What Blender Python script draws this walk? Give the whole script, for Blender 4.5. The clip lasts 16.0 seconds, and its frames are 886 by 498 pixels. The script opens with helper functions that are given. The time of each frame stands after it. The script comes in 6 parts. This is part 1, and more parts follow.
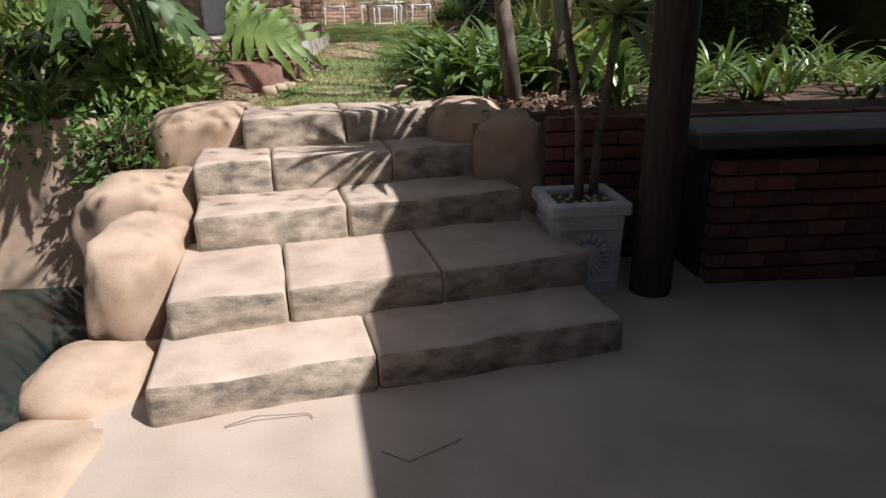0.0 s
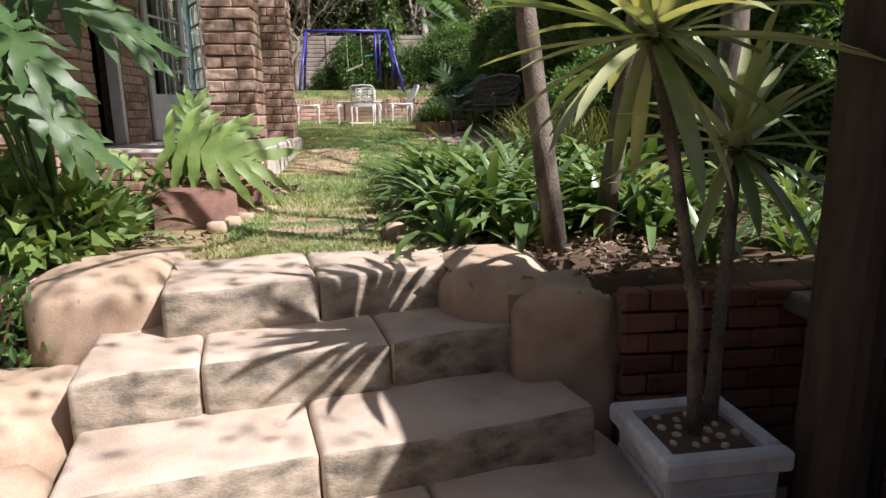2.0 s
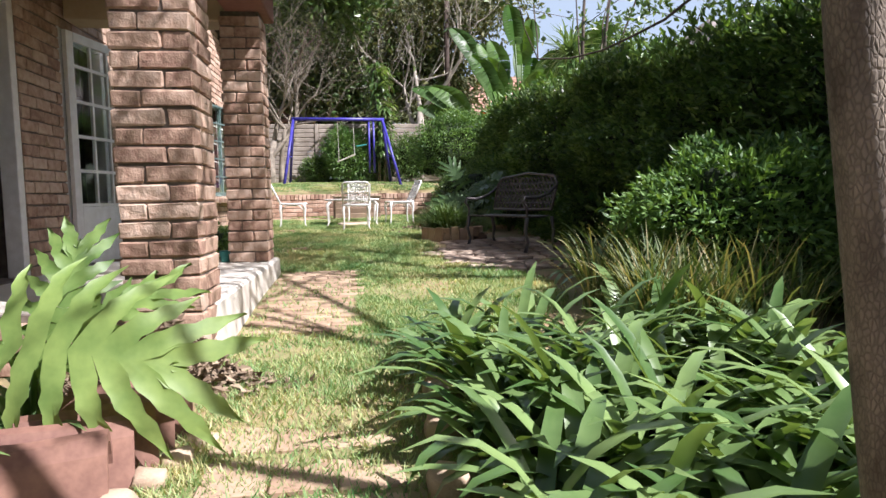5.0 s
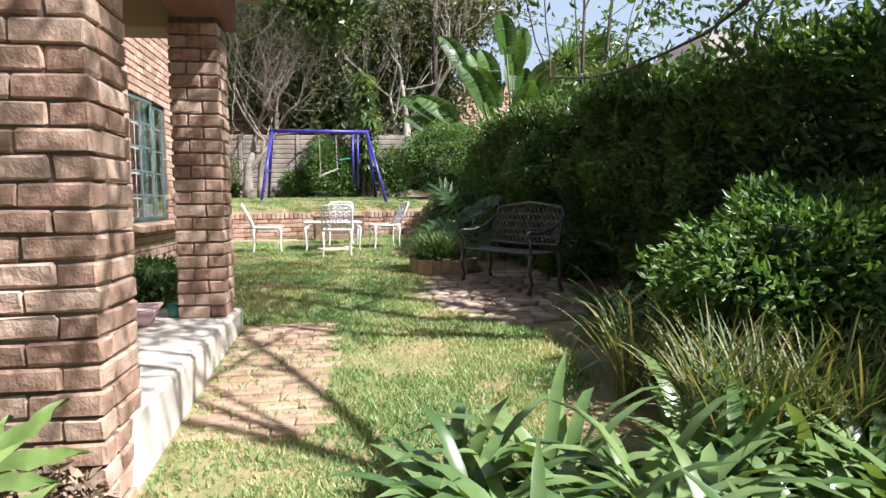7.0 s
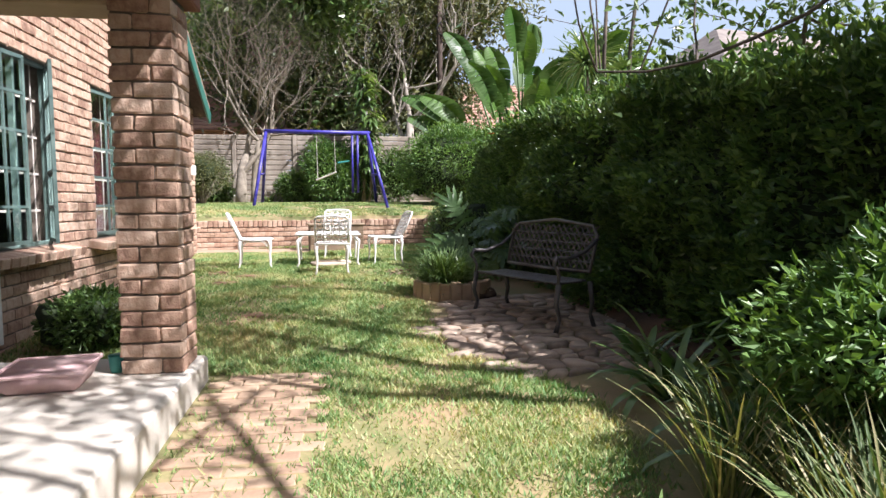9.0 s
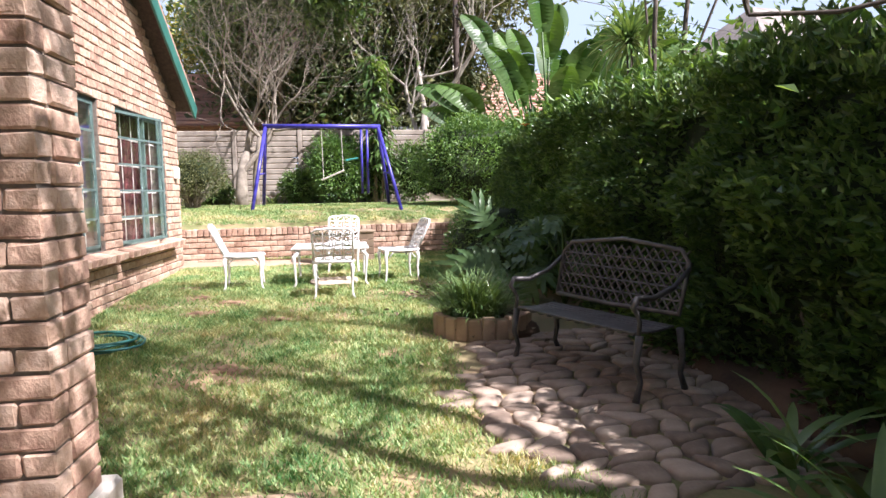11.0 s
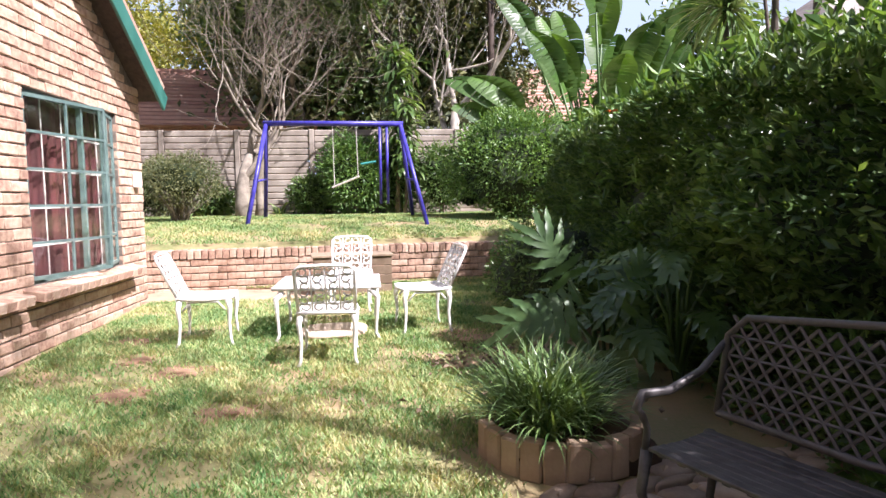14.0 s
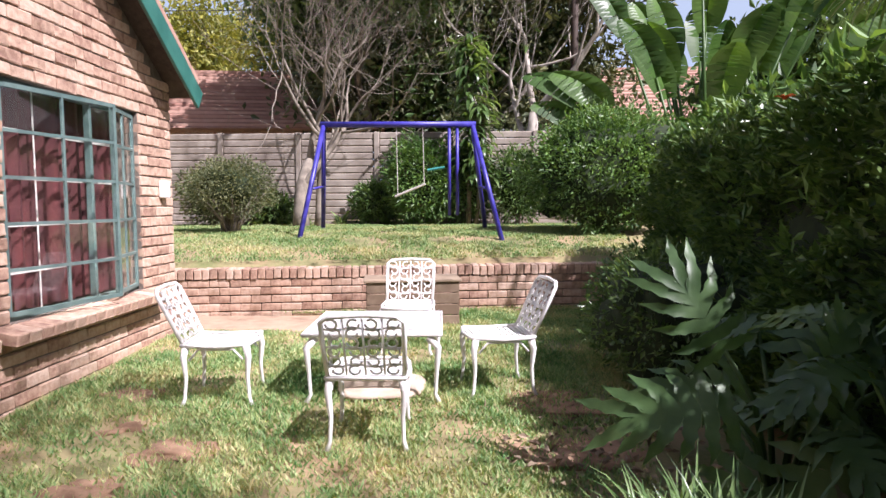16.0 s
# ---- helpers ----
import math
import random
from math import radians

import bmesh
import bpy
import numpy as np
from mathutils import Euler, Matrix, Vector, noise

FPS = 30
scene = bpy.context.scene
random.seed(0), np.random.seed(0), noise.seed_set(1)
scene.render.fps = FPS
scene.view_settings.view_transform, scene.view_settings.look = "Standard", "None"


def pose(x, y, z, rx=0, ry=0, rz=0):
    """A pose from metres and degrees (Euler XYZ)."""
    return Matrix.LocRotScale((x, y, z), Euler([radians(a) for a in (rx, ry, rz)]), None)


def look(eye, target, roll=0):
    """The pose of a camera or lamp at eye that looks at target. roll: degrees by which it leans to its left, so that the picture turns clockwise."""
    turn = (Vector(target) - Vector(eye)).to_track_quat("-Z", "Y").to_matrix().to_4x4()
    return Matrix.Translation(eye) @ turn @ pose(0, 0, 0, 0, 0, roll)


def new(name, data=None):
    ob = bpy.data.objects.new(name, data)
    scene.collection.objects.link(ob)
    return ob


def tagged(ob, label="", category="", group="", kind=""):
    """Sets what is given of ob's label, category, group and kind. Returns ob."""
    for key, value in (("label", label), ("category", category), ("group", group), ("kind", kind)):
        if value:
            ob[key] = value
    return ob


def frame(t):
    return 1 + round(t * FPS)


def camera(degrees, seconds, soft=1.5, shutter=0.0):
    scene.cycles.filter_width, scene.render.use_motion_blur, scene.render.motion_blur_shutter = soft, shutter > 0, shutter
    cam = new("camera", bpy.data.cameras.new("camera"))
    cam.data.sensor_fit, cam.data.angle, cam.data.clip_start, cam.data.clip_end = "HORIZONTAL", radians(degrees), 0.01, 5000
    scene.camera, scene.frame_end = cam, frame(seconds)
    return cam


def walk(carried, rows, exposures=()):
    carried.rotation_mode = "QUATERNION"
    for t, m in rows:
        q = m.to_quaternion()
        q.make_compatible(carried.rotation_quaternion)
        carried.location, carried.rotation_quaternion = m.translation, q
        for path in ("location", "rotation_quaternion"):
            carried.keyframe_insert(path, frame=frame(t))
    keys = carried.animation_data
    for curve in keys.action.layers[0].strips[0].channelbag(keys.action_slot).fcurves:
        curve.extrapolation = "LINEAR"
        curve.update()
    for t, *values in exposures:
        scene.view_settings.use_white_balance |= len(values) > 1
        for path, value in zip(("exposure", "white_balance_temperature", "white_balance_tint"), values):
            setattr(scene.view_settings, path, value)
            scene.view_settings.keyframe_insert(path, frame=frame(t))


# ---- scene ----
cam = camera(70.2, 16.0)
PATH = [
    (0, (0.143, -1.138, 1.178), (0.239, 0.743, 0.504), -1.3),
    (0.5, (0.117, -0.847, 1.237), (0.241, 1.049, 0.612), -1.2),
    (1, (0.073, -0.491, 1.282), (0.223, 1.42, 0.709), -1.2),
    (1.5, (0.046, -0.077, 1.306), (0.226, 1.85, 0.803), -1.2),
    (2, (0.018, 0.336, 1.343), (0.211, 2.283, 0.926), -1.0),
    (2.5, (-0.042, 0.778, 1.353), (0.161, 2.741, 1.023), -0.7),
    (3, (-0.082, 1.109, 1.375), (0.132, 3.078, 1.097), -0.6),
    (3.5, (-0.103, 1.473, 1.453), (0.119, 3.446, 1.212), -0.6),
    (4, (-0.119, 1.762, 1.548), (0.11, 3.737, 1.336), -0.4),
    (4.5, (-0.132, 2.102, 1.604), (0.103, 4.079, 1.419), -0.8),
    (6.8, (-0.065, 3.255, 1.875), (0.22, 5.23, 1.734), -0.6),
    (7, (-0.069, 3.343, 1.921), (0.223, 5.316, 1.775), -0.6),
    (7.5, (-0.044, 3.625, 2.01), (0.256, 5.596, 1.862), -0.3),
    (8, (-0.013, 3.815, 2.064), (0.288, 5.787, 1.919), -0.4),
    (8.5, (-0.003, 4.082, 2.093), (0.295, 6.054, 1.947), -0.3),
    (9, (-0.003, 4.342, 2.08), (0.285, 6.316, 1.932), -0.2),
    (9.2, (-0.003, 4.489, 2.089), (0.276, 6.464, 1.94), -0.0),
    (11.3, (0.153, 6.099, 2.247), (0.386, 8.078, 2.075), -1.1),
    (11.5, (0.178, 6.285, 2.244), (0.405, 8.265, 2.074), -1.0),
    (12, (0.224, 6.684, 2.276), (0.439, 8.665, 2.113), -0.9),
    (12.5, (0.247, 7.069, 2.288), (0.455, 9.051, 2.128), -0.9),
    (13, (0.255, 7.394, 2.32), (0.452, 9.378, 2.16), -0.8),
    (13.5, (0.25, 7.749, 2.339), (0.423, 9.735, 2.181), -0.8),
    (14, (0.249, 8.053, 2.362), (0.405, 10.041, 2.205), -0.8),
    (14.5, (0.262, 8.419, 2.398), (0.374, 10.409, 2.242), -0.7),
    (15, (0.254, 8.717, 2.408), (0.305, 10.71, 2.257), -0.6),
    (15.5, (0.257, 9.071, 2.456), (0.249, 11.066, 2.308), -0.5),
    (16, (0.279, 9.41, 2.468), (0.21, 11.404, 2.326), -0.3),
]
EXPOSURES = [(t, stops, kelvin, tint) for t, stops, kelvin, tint in ((0, 0.28, 6150, 19), (1.5, 0.56, 6250, 20), (3, 0.8, 6250, 22), (4.5, 1.1, 6100, 21), (7, 1.13, 6080, 17), (9, 1.19, 6130, 19), (12, 1.54, 6130, 24), (14.5, 1.42, 6130, 26), (16, 1.02, 6050, 28))]
walk(cam, [(t, look(eye, target, roll)) for t, eye, target, roll in PATH], EXPOSURES)

# ---- light ----
SUN_WAY = Vector((-0.72, 0.45, -1.0)).normalized()
world = bpy.data.worlds.new("world")
scene.world = world
world.use_nodes = True
wn = world.node_tree
sky = wn.nodes.new("ShaderNodeTexSky")
sky.sky_type, sky.sun_disc = "NISHITA", False
sky.sun_elevation = math.asin(-SUN_WAY.z)
sky.sun_rotation = math.atan2(-SUN_WAY.x, -SUN_WAY.y)
sky.air_density, sky.dust_density = 1.0, 3.2
wn.links.new(sky.outputs[0], wn.nodes["Background"].inputs[0])
wn.nodes["Background"].inputs[1].default_value = 0.05
sun_data = bpy.data.lights.new("sun", "SUN")
sun_data.energy, sun_data.angle, sun_data.color = 5.0, radians(0.6), (1.0, 0.97, 0.92)
sun = new("sun", sun_data)
sun.matrix_world = look((0, 0, 30), Vector((0, 0, 30)) + SUN_WAY)


# ---- materials ----
def surface(name, a, b, scale=6.0, rough=0.8, bump=0.2, fine=60.0, metal=0.0, third=None, random_mix=0.0, stretch=(1, 1, 1),
            translucent=0.0, spec=0.5, world_space=False, cells=0.0):
    """Two colours mixed by noise at two sizes, with fine relief; random_mix varies piece by piece."""
    m = bpy.data.materials.new(name)
    m.use_nodes = True
    nt = m.node_tree
    n, l = nt.nodes, nt.links
    bsdf = n["Principled BSDF"]
    if world_space:
        coord = n.new("ShaderNodeNewGeometry").outputs["Position"]
    else:
        coord = n.new("ShaderNodeTexCoord").outputs["Object"]
    mapping = n.new("ShaderNodeMapping")
    mapping.inputs["Scale"].default_value = stretch
    l.new(coord, mapping.inputs[0])
    big = n.new("ShaderNodeTexNoise")
    big.inputs["Scale"].default_value, big.inputs["Detail"].default_value = scale, 4
    small = n.new("ShaderNodeTexNoise")
    small.inputs["Scale"].default_value, small.inputs["Detail"].default_value = fine, 3
    l.new(mapping.outputs[0], big.inputs[0])
    l.new(mapping.outputs[0], small.inputs[0])
    mix = n.new("ShaderNodeMath")
    mix.operation = "MULTIPLY_ADD"
    mix.inputs[1].default_value = 0.35
    l.new(small.outputs[0], mix.inputs[0])
    scaled = n.new("ShaderNodeMath")
    scaled.operation = "MULTIPLY_ADD"
    scaled.inputs[1].default_value, scaled.inputs[2].default_value = 1.3, -0.32
    l.new(big.outputs[0], scaled.inputs[0])
    l.new(scaled.outputs[0], mix.inputs[2])
    if cells:
        vor = n.new("ShaderNodeTexVoronoi")
        vor.feature = "DISTANCE_TO_EDGE"
        vor.inputs["Scale"].default_value = cells
        l.new(mapping.outputs[0], vor.inputs["Vector"])
        crack = n.new("ShaderNodeMapRange")
        crack.inputs["From Max"].default_value, crack.inputs["To Min"].default_value, crack.inputs["To Max"].default_value = 0.2, 0.75, 1.02
        l.new(vor.outputs["Distance"], crack.inputs["Value"])
        cracked = n.new("ShaderNodeMath")
        cracked.operation = "MULTIPLY"
        l.new(mix.outputs[0], cracked.inputs[0])
        l.new(crack.outputs[0], cracked.inputs[1])
        mix = cracked
    value = mix.outputs[0]
    if random_mix:
        info = n.new("ShaderNodeObjectInfo")
        geo = n.new("ShaderNodeNewGeometry")
        add = n.new("ShaderNodeMath")
        add.operation = "ADD"
        l.new(info.outputs["Random"], add.inputs[0])
        l.new(geo.outputs["Random Per Island"], add.inputs[1])
        fract = n.new("ShaderNodeMath")
        fract.operation = "FRACT"
        l.new(add.outputs[0], fract.inputs[0])
        lerp = n.new("ShaderNodeMix")
        lerp.inputs[0].default_value = random_mix
        l.new(value, lerp.inputs[2])
        l.new(fract.outputs[0], lerp.inputs[3])
        value = lerp.outputs[0]
    ramp = n.new("ShaderNodeValToRGB")
    ramp.color_ramp.elements[0].position, ramp.color_ramp.elements[1].position = 0.25, 0.8
    ramp.color_ramp.elements[0].color, ramp.color_ramp.elements[1].color = (*a, 1), (*b, 1)
    if third:
        ramp.color_ramp.elements.new(0.52).color = (*third, 1)
    l.new(value, ramp.inputs[0])
    l.new(ramp.outputs[0], bsdf.inputs["Base Color"])
    bsdf.inputs["Roughness"].default_value, bsdf.inputs["Metallic"].default_value = rough, metal
    bsdf.inputs["Specular IOR Level"].default_value = spec
    if bump:
        bp = n.new("ShaderNodeBump")
        bp.inputs["Strength"].default_value, bp.inputs["Distance"].default_value = bump, 0.01
        l.new(mix.outputs[0], bp.inputs["Height"])
        l.new(bp.outputs[0], bsdf.inputs["Normal"])
    if translucent:
        tr = n.new("ShaderNodeBsdfTranslucent")
        bright = n.new("ShaderNodeMix")
        bright.data_type, bright.blend_type = "RGBA", "MULTIPLY"
        bright.inputs[0].default_value = 1.0
        l.new(ramp.outputs[0], bright.inputs[6])
        bright.inputs[7].default_value = (1.6, 1.5, 0.6, 1)
        l.new(bright.outputs[2], tr.inputs[0])
        ms = n.new("ShaderNodeMixShader")
        ms.inputs[0].default_value = translucent
        l.new(bsdf.outputs[0], ms.inputs[1])
        l.new(tr.outputs[0], ms.inputs[2])
        l.new(ms.outputs[0], n["Material Output"].inputs[0])
    return m


M_BRICK = surface("face_brick", (0.28, 0.165, 0.115), (0.57, 0.43, 0.33), 18, 0.88, 0.9, 90, third=(0.46, 0.31, 0.22), random_mix=0.38)
# Dark brick; on the lower patio walls it carries shade in its colour.
M_BRICK_DARK = surface("dark_brick", (0.13, 0.055, 0.04), (0.26, 0.12, 0.085), 9, 0.85, 0.35, 70, random_mix=0.5)
M_MORTAR = surface("mortar", (0.12, 0.095, 0.075), (0.22, 0.185, 0.15), 20, 0.95, 0.3, 120)
M_SANDSTONE = surface("cast_stone", (0.42, 0.33, 0.245), (0.6, 0.49, 0.385), 5, 0.88, 0.8, 130, third=(0.53, 0.43, 0.33), world_space=True)
M_BOULDER = surface("tan_cast_stone", (0.34, 0.24, 0.16), (0.55, 0.42, 0.3), 4, 0.9, 0.5, 120, third=(0.46, 0.345, 0.24), world_space=True)
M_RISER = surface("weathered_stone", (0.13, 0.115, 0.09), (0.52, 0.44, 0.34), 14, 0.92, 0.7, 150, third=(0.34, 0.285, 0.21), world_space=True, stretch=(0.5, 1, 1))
M_PATIO = surface("patio_screed", (0.42, 0.345, 0.265), (0.56, 0.47, 0.38), 2.2, 0.85, 0.3, 90, world_space=True)
M_JOINT = surface("dark_joint", (0.05, 0.035, 0.02), (0.09, 0.06, 0.04), 20, 0.95, 0.2)
M_LAWN = surface("turf", (0.15, 0.17, 0.06), (0.36, 0.24, 0.14), 1.6, 0.95, 1.0, 45, third=(0.27, 0.23, 0.11), world_space=True)
M_SOIL = surface("soil", (0.05, 0.03, 0.018), (0.14, 0.085, 0.05), 3, 0.95, 0.6, 40, world_space=True)
M_BLADE = surface("grass_blade", (0.07, 0.2, 0.055), (0.56, 0.48, 0.26), 1.7, 0.6, 0, 9, third=(0.27, 0.37, 0.145), random_mix=0.35, translucent=0.25, world_space=True)
M_CONCRETE = surface("plastered_slab", (0.5, 0.46, 0.39), (0.66, 0.62, 0.54), 2.5, 0.85, 0.2, 50, world_space=True)
M_PAVER = surface("paver", (0.3, 0.2, 0.13), (0.46, 0.34, 0.23), 8, 0.9, 0.35, 60, random_mix=0.4)
M_COBBLE = surface("cobble", (0.2, 0.145, 0.105), (0.48, 0.38, 0.29), 7, 0.85, 0.4, 50, random_mix=0.5)
M_WHITE = surface("white_enamel", (0.72, 0.7, 0.66), (0.84, 0.83, 0.8), 14, 0.45, 0.1, 80)
M_BRONZE = surface("bronze_paint", (0.06, 0.055, 0.05), (0.13, 0.12, 0.12), 14, 0.5, 0.2, 80, metal=0.3)
M_BLUE = surface("blue_paint", (0.03, 0.026, 0.22), (0.065, 0.055, 0.36), 8, 0.4, 0.1, 60)
M_DARKPOST = surface("dark_timber", (0.035, 0.022, 0.015), (0.075, 0.05, 0.035), 4, 0.8, 0.4, 40, stretch=(6, 6, 1))
M_GREEN = surface("green_paint", (0.02, 0.115, 0.09), (0.04, 0.165, 0.13), 5, 0.45, 0.1, 50)
M_FRAME = surface("window_steel", (0.07, 0.12, 0.11), (0.13, 0.19, 0.17), 10, 0.5, 0.15, 70)
M_BAR = surface("burglar_bar", (0.45, 0.42, 0.38), (0.6, 0.56, 0.5), 10, 0.5, 0.1, 70)
# Near-black colour standing in for unlit rooms.
M_DARK = surface("interior_gloom", (0.03, 0.02, 0.018), (0.06, 0.04, 0.035), 3, 0.9, 0.1, 40)
M_CURTAIN = surface("maroon_curtain", (0.045, 0.009, 0.01), (0.09, 0.016, 0.016), 3, 0.85, 0.3, 40, stretch=(1, 8, 0.6))
M_BARK = surface("bark", (0.07, 0.055, 0.04), (0.3, 0.25, 0.19), 10, 0.95, 1.0, 70, stretch=(1, 1, 0.45), cells=120)
M_DARKBARK = surface("dark_bark", (0.04, 0.032, 0.025), (0.13, 0.105, 0.08), 12, 0.95, 0.8, 70, stretch=(1, 1, 0.4))
M_PALEBARK = surface("pale_bark", (0.22, 0.19, 0.155), (0.5, 0.46, 0.39), 6, 0.85, 0.4, 40, stretch=(1, 1, 0.4))
M_TWIG = surface("grey_twig", (0.13, 0.11, 0.085), (0.32, 0.28, 0.22), 6, 0.9, 0.3, 40)
M_HEDGE = surface("hedge_leaf", (0.05, 0.1, 0.03), (0.19, 0.29, 0.095), 1.6, 0.32, 0.0, 12, third=(0.085, 0.155, 0.045), random_mix=0.5, translucent=0.3, world_space=True)
M_SHRUB = surface("shrub_leaf", (0.05, 0.12, 0.03), (0.18, 0.31, 0.08), 1.6, 0.45, 0.0, 12, random_mix=0.5, translucent=0.25, world_space=True)
M_DULLLEAF = surface("dull_leaf", (0.06, 0.085, 0.035), (0.2, 0.21, 0.09), 1.6, 0.6, 0.0, 12, random_mix=0.5, translucent=0.2, world_space=True)
M_YELLOWLEAF = surface("yellow_leaf", (0.14, 0.17, 0.03), (0.36, 0.34, 0.06), 1.6, 0.55, 0.0, 12, random_mix=0.5, translucent=0.3, world_space=True)
M_STRAP = surface("strap_leaf", (0.06, 0.125, 0.035), (0.22, 0.32, 0.115), 3, 0.32, 0.05, 20, random_mix=0.5, translucent=0.2)
M_YUCCA = surface("yucca_leaf", (0.14, 0.2, 0.085), (0.52, 0.54, 0.3), 4, 0.45, 0.08, 30, random_mix=0.6, translucent=0.25)
M_PHILO = surface("philodendron_leaf", (0.08, 0.16, 0.035), (0.26, 0.36, 0.1), 5, 0.5, 0.12, 30, random_mix=0.3, translucent=0.25)
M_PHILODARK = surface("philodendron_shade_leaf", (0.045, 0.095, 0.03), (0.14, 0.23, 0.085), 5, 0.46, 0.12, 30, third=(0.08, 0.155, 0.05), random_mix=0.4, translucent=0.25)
M_BANANA = surface("banana_leaf", (0.03, 0.085, 0.015), (0.095, 0.19, 0.035), 2, 0.42, 0.08, 30, random_mix=0.4, translucent=0.3)
M_DRYGRASS = surface("reed_blade", (0.06, 0.11, 0.03), (0.38, 0.32, 0.16), 3, 0.55, 0.0, 30, third=(0.14, 0.19, 0.06), random_mix=0.7, translucent=0.2)
M_REDSTEM = surface("red_stem", (0.09, 0.03, 0.02), (0.2, 0.09, 0.05), 6, 0.7, 0.3, 40)
M_DEADLEAF = surface("dead_leaf", (0.16, 0.11, 0.07), (0.36, 0.28, 0.19), 8, 0.85, 0.2, 40, random_mix=0.6)
M_PLANTER = surface("planter_concrete", (0.42, 0.41, 0.4), (0.68, 0.67, 0.65), 7, 0.85, 0.35, 60)
M_TERRACOTTA = surface("terracotta", (0.13, 0.06, 0.045), (0.27, 0.145, 0.1), 5, 0.75, 0.3, 40)
M_ROOFTILE = surface("roof_tile", (0.33, 0.18, 0.135), (0.52, 0.34, 0.26), 4, 0.85, 0.3, 40, random_mix=0.5)
M_THATCH = surface("thatch", (0.17, 0.145, 0.13), (0.28, 0.245, 0.22), 2, 0.95, 0.5, 30, stretch=(1, 1, 3))
M_PRECAST = surface("precast_panel", (0.22, 0.185, 0.15), (0.42, 0.37, 0.31), 2.5, 0.9, 0.3, 40, world_space=True)
M_CORRUGATED = surface("corrugated_iron", (0.3, 0.33, 0.38), (0.45, 0.48, 0.52), 3, 0.5, 0.1, 30, metal=0.4)
M_HOSE = surface("hose_rubber", (0.02, 0.13, 0.12), (0.05, 0.22, 0.18), 8, 0.45, 0.05, 40)
M_PINK = surface("pink_plastic", (0.62, 0.4, 0.4), (0.75, 0.55, 0.53), 5, 0.6, 0.1, 40)
M_TEAL = surface("teal_plastic", (0.02, 0.2, 0.18), (0.05, 0.3, 0.26), 5, 0.5, 0.1, 40)
M_BLUEPLASTIC = surface("blue_plastic", (0.03, 0.06, 0.22), (0.06, 0.1, 0.34), 5, 0.5, 0.1, 40)
M_PINKFLOWER = surface("pink_flower", (0.5, 0.02, 0.05), (0.7, 0.08, 0.1), 8, 0.6, 0.1, 40)
M_ORANGEFLOWER = surface("orange_flower", (0.7, 0.12, 0.02), (0.9, 0.25, 0.05), 8, 0.6, 0.1, 40)
M_CEILING = surface("beam_paint", (0.4, 0.3, 0.18), (0.5, 0.39, 0.25), 3, 0.8, 0.1, 40)
M_CABLE = surface("black_cable", (0.02, 0.02, 0.02), (0.04, 0.04, 0.04), 5, 0.6, 0)


def clear_surface(name, colour, rough, trans):
    m = bpy.data.materials.new(name)
    m.use_nodes = True
    b = m.node_tree.nodes["Principled BSDF"]
    b.inputs["Base Color"].default_value = (*colour, 1)
    b.inputs["Roughness"].default_value = rough
    b.inputs["Transmission Weight"].default_value = trans
    return m


M_GLASS = clear_surface("window_glass", (0.9, 0.95, 0.93), 0.02, 1.0)
M_WATER = surface("pool_water", (0.008, 0.018, 0.016), (0.02, 0.035, 0.03), 1.5, 0.06, 0.05, 8)

rng = np.random.default_rng(7)


# ---- mesh helpers ----
def thing(name, label, category, at=(0, 0, 0), group="", kind="", turn=0.0):
    ob = new(name)
    ob.matrix_basis = pose(*at, 0, 0, turn)
    return tagged(ob, label, category, group, kind)


def mesh_of(bm, name, smooth=False):
    me = bpy.data.meshes.new(name)
    bm.to_mesh(me)
    bm.free()
    if smooth:
        me.shade_smooth()
    return me


def part(name, bm, material, parent, label="", smooth=False, kind=""):
    me = mesh_of(bm, name, smooth) if isinstance(bm, bmesh.types.BMesh) else bm
    if not me.materials:
        me.materials.append(material)
    ob = new(name, me)
    ob.parent = parent
    return tagged(ob, label, kind=kind)


def structure(name, bm, material, label, category, smooth=False):
    ob = part(name, bm, material, None, label, smooth, "structure")
    return tagged(ob, category=category)


def box(bm, c, s, turn=0.0, bevel=0.0, tilt=None):
    m = Matrix.Translation(c) @ Matrix.Rotation(radians(turn), 4, "Z")
    if tilt:
        m = m @ tilt
    made = bmesh.ops.create_cube(bm, size=1, matrix=m @ Matrix.Diagonal((*s, 1)))
    if bevel:
        edges = list({e for v in made["verts"] for e in v.link_edges})
        bmesh.ops.bevel(bm, geom=edges, offset=bevel, segments=1, affect="EDGES")
    return bm


def boxed(c, s, turn=0.0, bevel=0.0, tilt=None):
    return box(bmesh.new(), c, s, turn, bevel, tilt)


def tube(bm, points, radii, sides=8, caps=True):
    """A round tube through the points."""
    points = [Vector(p) for p in points]
    if not hasattr(radii, "__len__"):
        radii = [radii] * len(points)
    rings = []
    side = None
    for i, p in enumerate(points):
        ahead = (points[min(i + 1, len(points) - 1)] - points[max(i - 1, 0)]).normalized()
        if side is None:
            side = ahead.orthogonal().normalized()
        else:
            side = (side - ahead * side.dot(ahead))
            side = side.normalized() if side.length > 1e-6 else ahead.orthogonal().normalized()
        up = ahead.cross(side)
        rings.append([bm.verts.new(p + radii[i] * (math.cos(2 * math.pi * k / sides) * side + math.sin(2 * math.pi * k / sides) * up)) for k in range(sides)])
    for a, b in zip(rings, rings[1:]):
        for k in range(sides):
            bm.faces.new((a[k], a[(k + 1) % sides], b[(k + 1) % sides], b[k]))
    if caps:
        bm.faces.new(rings[0][::-1])
        bm.faces.new(rings[-1])
    return bm


